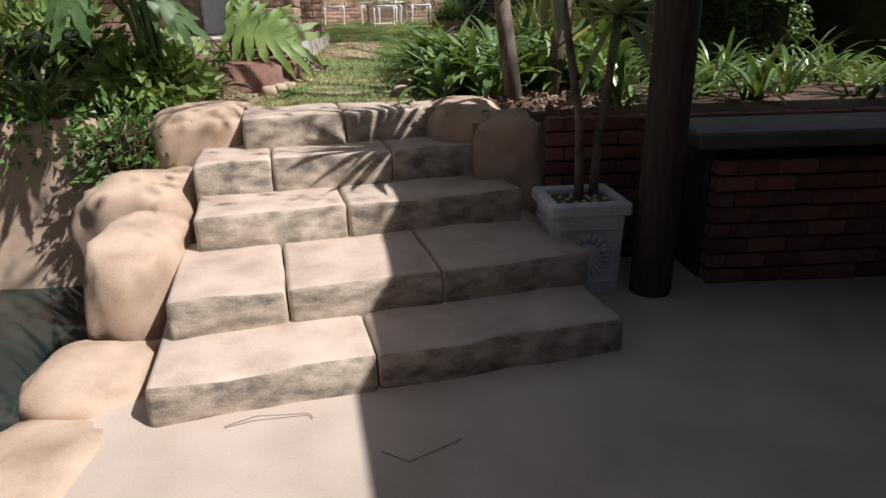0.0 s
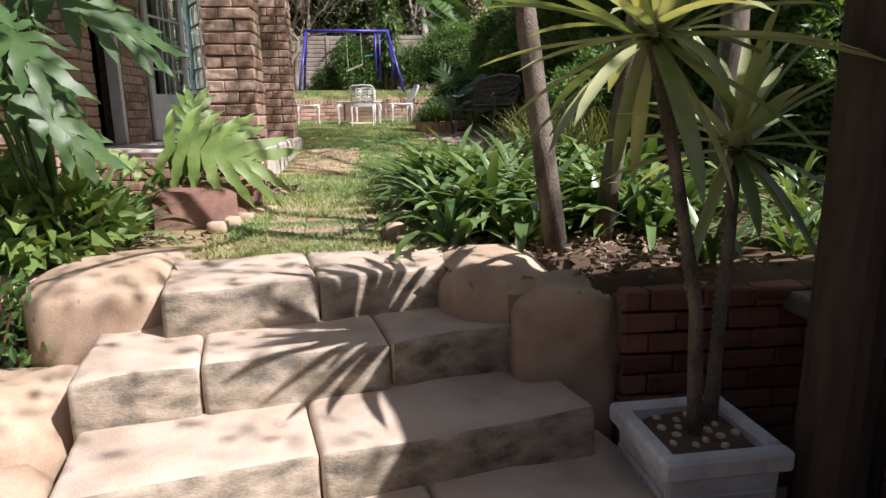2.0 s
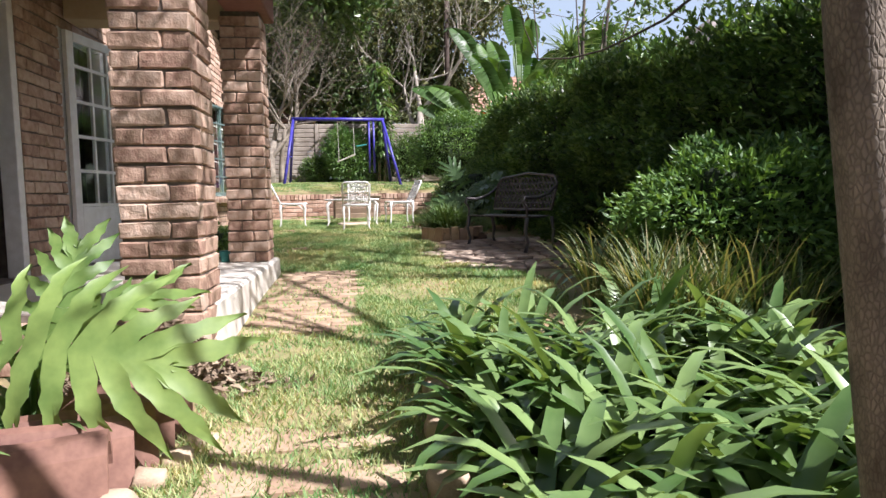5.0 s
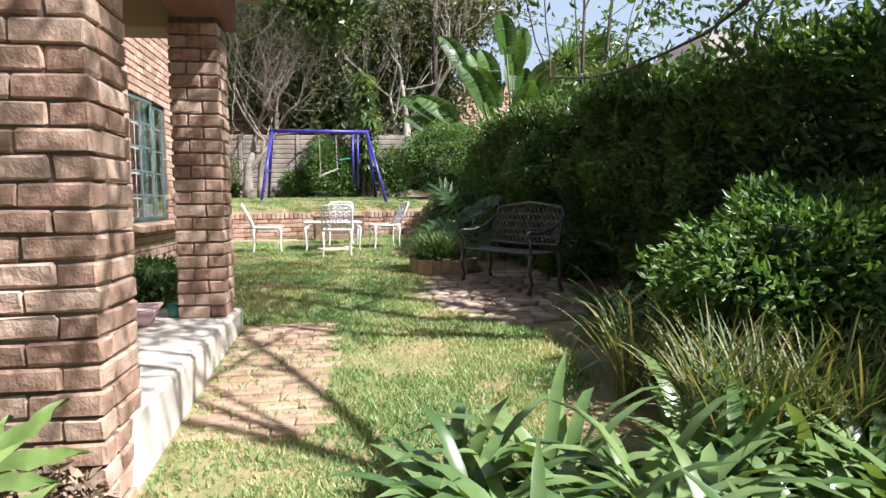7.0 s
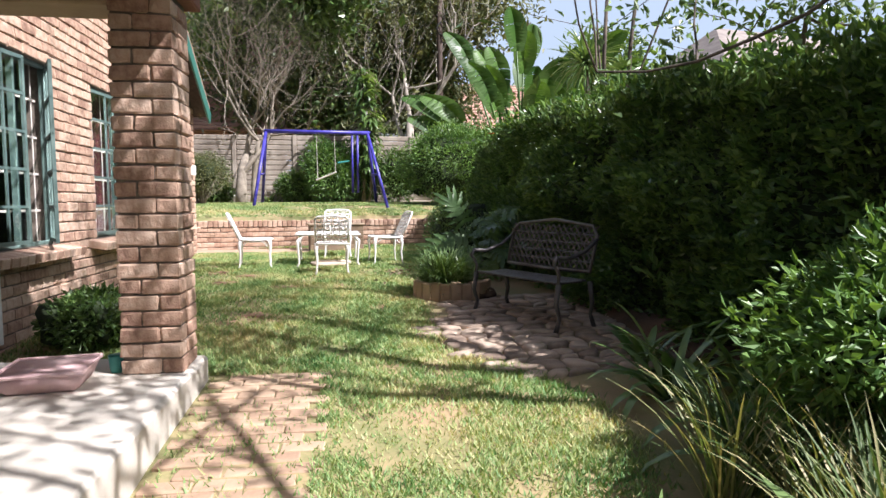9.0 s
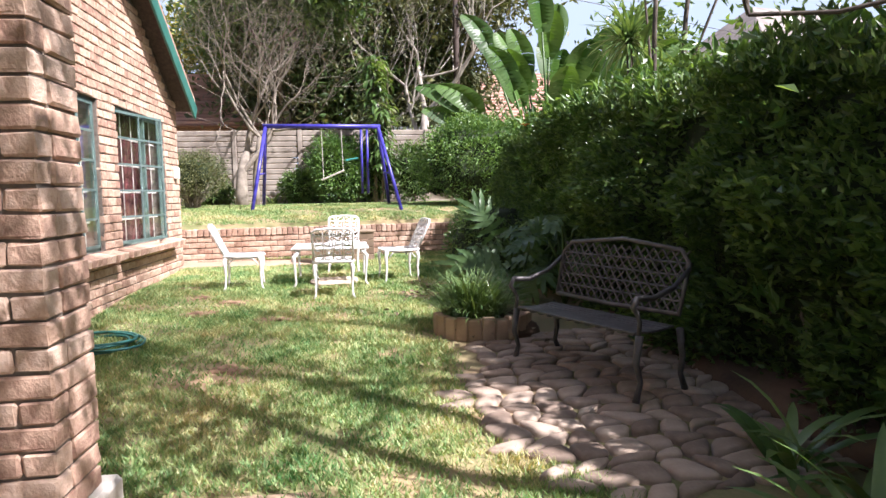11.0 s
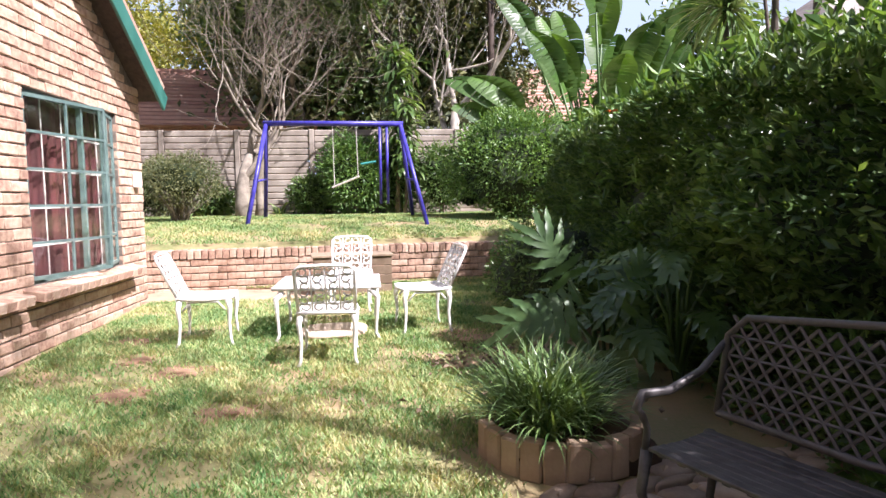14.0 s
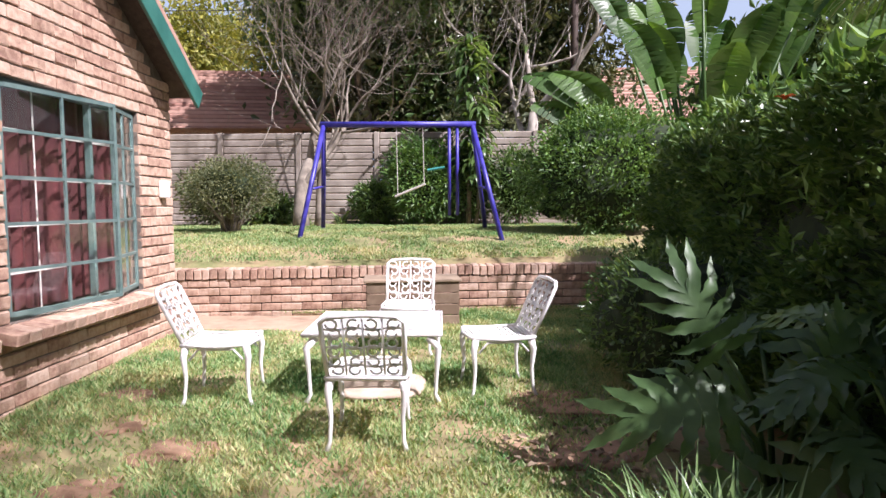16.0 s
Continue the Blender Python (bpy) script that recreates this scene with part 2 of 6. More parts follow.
def tubed(points, radii, sides=8):
    return tube(bmesh.new(), points, radii, sides)


def quads(name, verts, faces):
    me = bpy.data.meshes.new(name)
    me.from_pydata(verts.reshape(-1, 3).tolist(), [], faces.tolist())
    return me


def leaf_mesh(name, centres, ways, length, width, droop=0.25, seed=0):
    """Many small folded leaves, two triangles a side of the midrib."""
    r = np.random.default_rng(seed)
    n = len(centres)
    ways = ways / (np.linalg.norm(ways, axis=1, keepdims=True) + 1e-9)
    side = np.cross(ways, r.normal(size=(n, 3)))
    side /= np.linalg.norm(side, axis=1, keepdims=True) + 1e-9
    up = np.cross(side, ways)
    ln = (length * r.uniform(0.6, 1.25, (n, 1)))
    wd = (width * r.uniform(0.6, 1.2, (n, 1)))
    v = np.empty((n, 4, 3))
    v[:, 0] = centres
    v[:, 1] = centres + ways * ln * 0.45 + side * wd * 0.5 + up * wd * 0.15
    v[:, 2] = centres + ways * ln - up * ln * droop * 0.4
    v[:, 3] = centres + ways * ln * 0.45 - side * wd * 0.5 + up * wd * 0.15
    base = np.arange(n)[:, None] * 4
    faces = np.concatenate([base + np.array([[0, 1, 2]]), base + np.array([[0, 2, 3]])], axis=0)
    return quads(name, v, faces)


def strap_mesh(name, roots, heading, lift, length, width, bend=1.2, steps=6, seed=0, fold=0.12):
    """Long arching leaves with a fold along the middle, each a tapered strip of three verts a step."""
    r = np.random.default_rng(seed)
    n = len(roots)
    h = np.stack([np.cos(heading), np.sin(heading), np.zeros(n)], 1)
    s = np.stack([-np.sin(heading), np.cos(heading), np.zeros(n)], 1)
    v = np.empty((n, steps + 1, 3, 3))
    ang = np.array(lift, dtype=float)
    pos = np.array(roots, dtype=float)
    curl = bend * r.uniform(0.5, 1.4, n) / steps
    for k in range(steps + 1):
        f = k / steps
        w = width * np.interp(f, [0, 0.2, 0.6, 0.85, 1], [0.55, 0.9, 1.0, 0.65, 0.03])
        up = np.stack([-np.sin(ang), np.zeros(n), np.cos(ang)], 1)
        upw = h * up[:, :1] + np.array([0, 0, 1.0]) * up[:, 2:]
        v[:, k, 0] = pos + s * (w / 2)[:, None] + upw * (w * fold)[:, None]
        v[:, k, 1] = pos
        v[:, k, 2] = pos - s * (w / 2)[:, None] + upw * (w * fold)[:, None]
        step = (length / steps)[:, None]
        pos = pos + (h * np.cos(ang)[:, None] + np.array([0, 0, 1.0]) * np.sin(ang)[:, None]) * step
        ang = ang - curl * (0.4 + 1.2 * f)
    per = (steps + 1) * 3
    cell = []
    for k in range(steps):
        a = k * 3
        cell += [[a, a + 1, a + 4, a + 3], [a + 1, a + 2, a + 5, a + 4]]
    cell = np.array(cell)
    faces = (np.arange(n)[:, None, None] * per + cell[None]).reshape(-1, 4)
    me = quads(name, v, faces)
    me.shade_smooth()
    return me


def lobed_leaf(bm, base, way, up, length, width, lobes=12, droop=0.3, cut=0.44):
    """A deeply cut, heart-based blade: fingers radiate from the stalk, the halves fold along the midrib and the tip droops."""
    way, up = Vector(way).normalized(), Vector(up).normalized()
    side = way.cross(up).normalized()
    up = side.cross(way).normalized()
    heart = 0.3

    def at(a, r):
        f, s = r * math.cos(a), r * math.sin(a)
        x = f * length * (1 - heart) if f > 0 else f * length * heart * 1.3
        y = s * width / 2
        rise = -droop * length * (f * f if f > 0 else 0.3 * f * f) - 0.3 * width * s * s * 0.5 + 0.22 * abs(y) * (1 - abs(s))
        return Vector(base) + way * (x + heart * length * 0.4) + side * y + up * (rise + random.uniform(-0.006, 0.006))
    n = lobes * 6
    outer, inner = [], []
    for k in range(n + 1):
        a = radians(-166 + 332 * k / n)
        ph = (k / 6) % 1
        finger = 1 - abs(2 * ph - 1) ** 1.6
        r = (1 - cut + cut * finger ** 0.8) * (0.93 + 0.1 * math.sin(k * 1.9))
        outer.append(bm.verts.new(at(a + 0.05 * math.sin(a), r)))
        inner.append(bm.verts.new(at(a, 0.3)))
    hub = bm.verts.new(at(0, 0.0))
    for k in range(n):
        bm.faces.new((inner[k], outer[k], outer[k + 1], inner[k + 1]))
        bm.faces.new((hub, inner[k], inner[k + 1]))
    return bm


def cut_leaf(bm, base, way, up, length, width, lobes=7, droop=0.3, rnd=random):
    """A large blade cut nearly to the midrib: wavy fingers along both sides, swept back at the base and forward at the tip."""
    way, up = Vector(way).normalized(), Vector(up).normalized()
    side = way.cross(up).normalized()
    up = side.cross(way).normalized()

    def at(f, s):
        fall = -droop * length * max(f, 0) ** 2 + 0.3 * abs(s) - 0.75 * s * s / (width * 0.5)
        return Vector(base) + way * (f * length) + side * s + up * fall
    n = lobes * 2
    rib = [bm.verts.new(at(0.9 * k / n, 0)) for k in range(n + 1)]
    end = bm.verts.new(at(1.0, 0))
    for sg in (1, -1):
        for k in range(lobes):
            f = (k + 0.5) / lobes
            turn = radians(118 - 96 * f ** 0.8)
            reach = width * 0.5 * (0.72 + 0.75 * f - 1.05 * f * f) * rnd.uniform(0.88, 1.1) / max(0.55, math.sin(turn) + 0.2)
            root = 0.9 * f
            half = 0.45 * length / lobes
            prev = (rib[2 * k], rib[2 * k + 1], rib[2 * k + 2])
            for s, w in ((0.26, 1.05), (0.38, 0.86), (0.48, 1.05), (0.6, 0.66), (0.7, 0.84), (0.84, 0.4), (1.0, 0.04)):
                cx, cs = root * length + math.cos(turn) * reach * s, math.sin(turn) * reach * s
                ox, os = math.sin(turn) * half * w, -math.cos(turn) * half * w
                lift = 0.012 * math.sin(9 * s + k)
                row = [bm.verts.new(at((cx + j * ox * -1) / length, sg * max(0.004, cs - j * os)) + up * (lift if j else -0.008)) for j in (1, 0, -1)]
                bm.faces.new((prev[0], row[0], row[1], prev[1]) if sg > 0 else (prev[1], row[1], row[0], prev[0]))
                bm.faces.new((prev[1], row[1], row[2], prev[2]) if sg > 0 else (prev[2], row[2], row[1], prev[1]))
                prev = row
    for sg in (1, -1):
        w = bm.verts.new(at(0.93, sg * length * 0.035))
        bm.faces.new((rib[-1], w, end))
    return bm


def lump(c, s, seed, rough=0.18, level=3, power=0.55):
    """An uneven boulder-like lump."""
    bm = bmesh.new()
    bmesh.ops.create_icosphere(bm, subdivisions=level, radius=1.0)
    off = Vector((seed * 3.1, seed * 1.7, seed * 0.9))
    for v in bm.verts:
        d = v.co.normalized()
        q = Vector([math.copysign(abs(a) ** power, a) for a in d])
        k = 1 + rough * 1.2 * noise.noise(d * 1.6 + off) + rough * 0.45 * noise.noise(d * 4 + off) + rough * 0.15 * noise.noise(d * 11 + off)
        v.co = Vector((c[0] + q.x * s[0] * k, c[1] + q.y * s[1] * k, c[2] + q.z * s[2] * k))
    return bm


def block(c, s, turn=0.0, seed=0.0, round_by=0.03, wave=0.012):
    """A cast stone block with rounded, slightly uneven faces."""
    bm = bmesh.new()
    bmesh.ops.create_cube(bm, size=1, matrix=Matrix.Diagonal((*s, 1)))
    bmesh.ops.subdivide_edges(bm, edges=bm.edges[:], cuts=5, use_grid_fill=True)
    half = Vector(s) / 2
    m = Matrix.Translation(c) @ Matrix.Rotation(radians(turn), 4, "Z")
    for v in bm.verts:
        for i in range(3):
            u = v.co[i] / half[i]
            if abs(abs(u) - 2 / 3) < 0.02:
                v.co[i] = math.copysign(half[i] - round_by, u)
    for v in bm.verts:
        inner = Vector([max(-half[i] + round_by, min(half[i] - round_by, v.co[i])) for i in range(3)])
        d = v.co - inner
        if d.length > 1e-6:
            v.co = inner + d.normalized() * min(d.length, round_by)
        p = m @ v.co
        v.co = p + Vector((0, wave * 1.8 * noise.noise(p * 4.2 + Vector((seed, 0, 0))), wave * noise.noise(p * 3.4 + Vector((0, seed, 4)))))
    return bm


# ---- ground ----
def lawn_z(y):
    return float(np.interp(y, [2.5, 4.0, 5.0, 7.3, 9.0, 11.0, 13.5, 16.3, 17.1, 17.5, 18.2, 19.2, 20.5, 23, 60], [0.6, 0.63, 0.7, 0.88, 0.96, 1.04, 1.17, 1.22, 1.24, 1.74, 1.86, 2.0, 2.06, 2.06, 2.2]))


def terrace_edge(x):
    return 3.35 if -1.2 < x < 0.55 else (2.92 if x >= 0.55 else 3.5)


WALL_A, WALL_B = Vector((-6.0, 15.95, 0)), Vector((2.1, 17.1, 0))


def bank_y(x):
    return float(np.interp(x, [WALL_A.x, WALL_B.x, 3.0], [WALL_A.y, WALL_B.y, 17.2])) + 0.1


def ground_mesh():
    xs = [-300, -80, -30, -14, -9, -6.5, -5, -4] + list(np.arange(-3.2, -1.6, 0.2)) + [-1.5, -1.44] + list(np.arange(-1.25, 0.5, 0.2)) + [0.54, 0.56] + list(np.arange(0.75, 4.2, 0.25)) + [5, 6.5, 9, 14, 30, 80, 300]
    low = [-300, -80, -25, -9, -4, 0, 1.5]
    mid = list(np.arange(3.75, 15.9, 0.25))
    top = [0.35, 0.8, 1.3, 2, 2.8, 3.8, 5, 8, 14, 30, 80, 280]
    verts, rows = [], 0
    for i in range(len(low) + 2 + len(mid) + 2 + len(top)):
        for x in xs:
            e, b = terrace_edge(x), bank_y(x)
            if i < len(low) + 1:
                y = low[i] if i < len(low) else e
                z = -1.5 if x < -1.45 and y > -7 and x > -10 else -0.4
            elif i == len(low) + 1:
                y = e + 0.015
                z = lawn_z(3.75) - 0.06
            elif i < len(low) + 2 + len(mid):
                y = mid[i - len(low) - 2]
                z = lawn_z(y) + 0.02 * noise.noise(Vector((x * 1.1, y * 1.1, 0)))
            elif i < len(low) + 4 + len(mid):
                k = i - len(low) - 2 - len(mid)
                y = b + 0.03 * k
                z = 1.2 if k == 0 else 1.72
            else:
                y = b + top[i - len(low) - 4 - len(mid)]
                z = lawn_z(y + 0.9 - 0.14 * min(x, 3)) if y < 30 else 2.2
                z = max(z, 1.73)
            verts.append((x, y, z))
        rows += 1
    n = len(xs)
    faces = [(r * n + c, r * n + c + 1, (r + 1) * n + c + 1, (r + 1) * n + c) for r in range(rows - 1) for c in range(n - 1)]
    me = bpy.data.meshes.new("ground")
    me.from_pydata(verts, [], faces)
    return me


structure("ground", ground_mesh(), M_LAWN, "sun-dried lawn turf over brown soil", "ground")

# lower patio beside the pool
structure("patio_floor", boxed((2.6, -2.0, -0.36), (7.8, 9.4, 0.12), 0, 0.01), M_PATIO, "smooth pale sandy screed patio floor", "floor")
structure("pool_water", boxed((-5.5, -1.6, -0.62), (8.1, 10.2, 0.02)), M_WATER, "dark green still pool water", "water")
pool_wall = bmesh.new()
bmesh.ops.create_grid(pool_wall, x_segments=44, y_segments=12, size=1)
for v in pool_wall.verts:
    x, z = -5.2 + 4.0 * v.co.x, -0.42 + 1.02 * v.co.y
    y = 3.42 + 0.1 * noise.noise(Vector((x * 1.3, z * 2, 0))) - 0.12 * (1 - v.co.y) * 0.5
    v.co = (x, y, z)
top_edge = [e for e in pool_wall.edges if all(v.co.z > 0.58 for v in e.verts)]
grown = bmesh.ops.extrude_edge_only(pool_wall, edges=top_edge)
for v in grown["geom"]:
    if isinstance(v, bmesh.types.BMVert):
        v.co += Vector((0, 0.4, 0.0))
structure("wall_pool", pool_wall, M_BOULDER, "rough sand-coloured plastered pool wall", "wall", True)


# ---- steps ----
# Faces turned to -y take the darker weathered stone, by facing alone.
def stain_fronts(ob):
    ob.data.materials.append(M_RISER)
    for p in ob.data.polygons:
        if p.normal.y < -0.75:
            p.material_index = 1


STEP_TURN = 12.0
steps = thing("garden_steps", "five broad sand-coloured cast stone garden steps with stained risers", "steps", (0, 0, 0), "", "structure")
TREADS = [(1.17, -0.13, 0.75, (-1.0, -0.1, 1.05)), (1.6, 0.05, 0.85, (-1.05, -0.53, 0.2, 0.98)), (2.27, 0.24, 0.65, (-1.08, -0.28, 0.75)),
          (2.72, 0.44, 0.6, (-1.18, -0.74, -0.02, 0.8)), (3.1, 0.64, 0.62, (-0.98, -0.33, 0.5))]
for k, (front, top, depth, cuts) in enumerate(TREADS):
    for j, (a, b) in enumerate(zip(cuts, cuts[1:])):
        xm = (a + b) / 2
        ym = front + 0.21 * (xm + 0.3) + depth / 2
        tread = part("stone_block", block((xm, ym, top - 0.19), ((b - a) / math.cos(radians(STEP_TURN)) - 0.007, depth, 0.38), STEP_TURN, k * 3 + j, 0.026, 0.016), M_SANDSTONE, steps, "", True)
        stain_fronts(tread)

for c, s, seed, lab in [((-1.3, 2.12, -0.09), (0.22, 0.42, 0.32), 1, "rounded sand-coloured cast boulder beside the steps"),
                        ((-1.3, 1.42, -0.38), (0.27, 0.3, 0.2), 2, "low sand-coloured coping boulder at the pool edge"),
                        ((-1.32, 0.78, -0.45), (0.3, 0.42, 0.19), 3, "flat sand-coloured coping boulder at the pool edge"),
                        ((-1.35, -0.15, -0.47), (0.3, 0.55, 0.19), 6, "flat sand-coloured coping boulder at the pool edge"),
                        ((-1.5, 2.78, 0.02), (0.36, 0.4, 0.34), 5, "rounded sand-coloured cast boulder joining the pool wall"),
                        ((-1.28, 3.5, 0.42), (0.34, 0.42, 0.26), 4, "flat-topped sand-coloured boulder above the steps"),
                        ((0.55, 3.3, 0.4), (0.27, 0.36, 0.3), 7, "tall sand-coloured boulder closing the top step"),
                        ((0.8, 2.95, 0.12), (0.24, 0.2, 0.5), 8, "upright brown cast boulder at the retaining wall")]:
    tagged(part("boulder", lump(c, s, seed, 0.11, 4, 0.5 if seed in (4, 7, 8) else 0.66), M_BOULDER, None, lab, True), category="boulder")

# Counter grey, darkened to carry the patio's shade.
M_DARKSLAB = surface("shade_dark_slab", (0.1, 0.09, 0.08), (0.18, 0.165, 0.15), 5, 0.8, 0.2, 50)
# brick retaining wall and counter on the shaded side
FULL = bmesh.new()
box(FULL, (0, 0, 0), (0.222, 0.1, 0.08), 0, 0.007)
BRICK_FULL = mesh_of(FULL, "brick")
BRICK_FULL.materials.append(M_BRICK)
BRICK_HALF = mesh_of(boxed((0, 0, 0), (0.108, 0.1, 0.08), 0, 0.007), "brick_half")
BRICK_HALF.materials.append(M_BRICK)
PITCH, RUN = 0.092, 0.228


def worn(me, by=0.0028):
    """A copy of a brick's mesh with its edges and corners a little out of true."""
    me = me.copy()
    for v in me.vertices:
        v.co += Vector((random.gauss(0, by), random.gauss(0, by), random.gauss(0, by * 0.8)))
    return me


FULL_SET = [worn(BRICK_FULL) for _ in range(7)]
HALF_SET = [worn(BRICK_HALF) for _ in range(4)]
BRICK_VERTS = np.array([v.co[:] for v in BRICK_FULL.vertices])
BRICK_FACES = [list(p.vertices) for p in BRICK_FULL.polygons]


np_jitter = np.random.default_rng(3).normal(size=(997, *BRICK_VERTS.shape)) * 0.0026


def brick_course_wall(parent, origin, heading, length, courses, openings=(), top=None, near=lambda u, z: False, first=0, limit=300, stone=None):
    """Running-bond bricks on a wall face; those near are objects of their own, the rest one joined mesh."""
    o = Vector(origin)
    u_way = Vector((math.cos(radians(heading)), math.sin(radians(heading)), 0))
    verts, faces, count = [], [], 0
    turn = Matrix.Rotation(radians(heading), 4, "Z")
    for c in range(courses):
        z = (c + 0.5) * PITCH
        u = -RUN / 2 if (c + first) % 2 else 0.0
        while u < length:
            a, b = max(u, 0.0) + 0.003, min(u + RUN, length) - 0.003
            u += RUN
            spans = [(a, b)]
            for (u0, u1, z0, z1) in openings:
                if z0 < z + o.z < z1:
                    cut = []
                    for (p, q) in spans:
                        if q <= u0 or p >= u1:
                            cut.append((p, q))
                        else:
                            if p < u0 - 0.02:
                                cut.append((p, u0))
                            if q > u1 + 0.02:
                                cut.append((u1, q))
                    spans = cut
            for (p, q) in spans:
                if q - p < 0.025:
                    continue
                mid = (p + q) / 2
                if top and z + o.z > top(mid):
                    continue
                place = o + u_way * mid + Vector((0, 0, z))
                jog = random.uniform(-0.003, 0.003)
                place += Vector((u_way.y, -u_way.x, 0)) * jog
                full, half = abs(q - p - 0.222) < 0.002, abs(q - p - 0.111) < 0.004
                if (full or half) and near(mid, z + o.z) and count < limit:
                    ob = new("brick", random.choice(FULL_SET if full else HALF_SET))
                    ob.parent = parent
                    if stone:
                        ob.material_slots[0].link = "OBJECT"
                        ob.material_slots[0].material = stone
                    ob.matrix_basis = Matrix.Translation(place) @ turn
                    count += 1
                else:
                    k = (q - p) / 0.222
                    base = len(verts)
                    for v in BRICK_VERTS + np_jitter[len(verts) % 997]:
                        w = place + u_way * (v[0] * k) + Vector((-u_way.y, u_way.x, 0)) * v[1] + Vector((0, 0, v[2]))
                        verts.append(w[:])
                    faces += [[i + base for i in f] for f in BRICK_FACES]
    if verts:
        me = bpy.data.meshes.new("bricks")
        me.from_pydata(verts, [], faces)
        me.materials.append(stone or M_BRICK)
        tagged(part("brickwork", me, M_BRICK, parent), kind="stuff")


# ---- house ----
HX, HY0, HY1 = -2.6, 5.75, 15.56
W_TOP, W_BASE = 3.29, 1.72
WINDOWS = [(9.35, 10.45), (11.3, 12.8), (13.28, 14.95)]
DOORS = [(6.45, 7.45), (8.12, 9.05)]
D_TOP, SLAB = 3.15, 1.1
house = thing("wall_house", "reddish face-brick gable wall of a house", "wall", (0, 0, 0), "", "structure")


def gable_top(y):
    return min(4.31 - 0.67 * (y - 14.5), 4.31 + 0.67 * (y - 5.9))


body = bmesh.new()
edges_y = sorted({HY0, HY1, *[v for w in WINDOWS + DOORS for v in w]})
for a, b in zip(edges_y, edges_y[1:]):
    hole = next(((W_BASE, W_TOP) for w in WINDOWS if w[0] <= a and b <= w[1]), None) or next(((SLAB, D_TOP) for d in DOORS if d[0] <= a and b <= d[1]), None)
    if hole:
        box(body, (HX - 0.125, (a + b) / 2, (0.3 + hole[0]) / 2), (0.22, b - a, hole[0] - 0.3))
        low = hole[1]
    else:
        low = 0.3
    vs = []
    for x in (HX - 0.235, HX - 0.015):
        vs.append([bm_v for bm_v in (body.verts.new((x, a, low)), body.verts.new((x, b, low)), body.verts.new((x, b, gable_top(b))), body.verts.new((x, a, gable_top(a))))])
    f, g = vs
    body.faces.new(f)
    body.faces.new(g[::-1])
    for i in range(4):
        body.faces.new((f[i], f[(i + 1) % 4], g[(i + 1) % 4], g[i]))
part("wall_core", body, M_MORTAR, house, "grey-brown recessed mortar")
end_walls = bmesh.new()
box(end_walls, (-6.2, HY0 + 0.125, 1.8), (7.2, 0.22, 3.6))
box(end_walls, (-6.2, HY1 - 0.125, 2.0), (7.0, 0.2, 3.2))
box(end_walls, (-9.9, 10.6, 1.8), (0.2, 9.8, 3.6))
part("wall_core", end_walls, M_MORTAR, house)
openings = [(HX_y0 - HY0, HX_y1 - HY0, W_BASE - 0.09, W_TOP) for HX_y0, HX_y1 in WINDOWS] + [(a - HY0, b - HY0, 0, D_TOP) for a, b in DOORS]
brick_course_wall(house, (HX - 0.05, HY0, 0.62), 90, HY1 - HY0, 44, openings, lambda u: gable_top(u + HY0) - 0.06, lambda u, z: 7.1 < u and z < 1.8)
brick_course_wall(house, (HX - 2.9, HY0 + 0.04, 0.7), 0, 2.95, 28)
# sloping brick sills
for (a, b) in WINDOWS:
    sill = thing("window_sill", "sloping sill of reddish bricks on edge", "sill", (0, 0, 0), "window sills", "structure")
    n = int((b - a + 0.36) / 0.115)
    for k in range(n):
        ob = new("brick", BRICK_FULL)
        ob.parent = sill
        y = a - 0.18 + (k + 0.5) * (b - a + 0.36) / n
        ob.matrix_basis = Matrix.Translation((HX + 0.035, y, W_BASE - 0.055)) @ Matrix.Rotation(radians(9), 4, "Y") @ Matrix.Diagonal((1.15, 1.1, 1.0, 1))

# roof with a green verge board
roof = thing("house_roof", "pitched house roof with a dark underside and green verge board", "roof", (0, 0, 0), "", "structure")
APEX = 10.2
for sgn in (1, -1):
    run = 5.5
    ang = math.atan(0.67)
    mid = Vector((-6.13, APEX + sgn * run / 2, gable_top(APEX) + 0.06 - 0.67 * run / 2))
    part("roof_slope", boxed(mid, (7.5, run / math.cos(ang), 0.08), 0, 0, Matrix.Rotation(-sgn * ang, 4, "X")), M_DARKPOST, roof, "dark timber roof underside")
    mid = Vector((-2.36, APEX + sgn * run / 2, gable_top(APEX) + 0.0 - 0.67 * run / 2))
    part("verge_board", boxed(mid, (0.03, run / math.cos(ang), 0.2), 0, 0.004, Matrix.Rotation(-sgn * ang, 4, "X")), M_GREEN, roof, "green-painted verge board")
    part("roof_tiling", boxed(mid + Vector((-3.8, 0, 0.18)), (7.6, run / math.cos(ang), 0.05), 0, 0, Matrix.Rotation(-sgn * ang, 4, "X")), M_ROOFTILE, roof)

# rooms behind the openings, their lack of light put into near-black surfaces
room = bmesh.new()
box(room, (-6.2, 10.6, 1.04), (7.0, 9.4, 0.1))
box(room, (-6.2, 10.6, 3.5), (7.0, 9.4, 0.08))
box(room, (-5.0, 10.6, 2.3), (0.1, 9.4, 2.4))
structure("room_interior", room, M_DARK, "room behind the openings, its darkness put into near-black surfaces", "room")


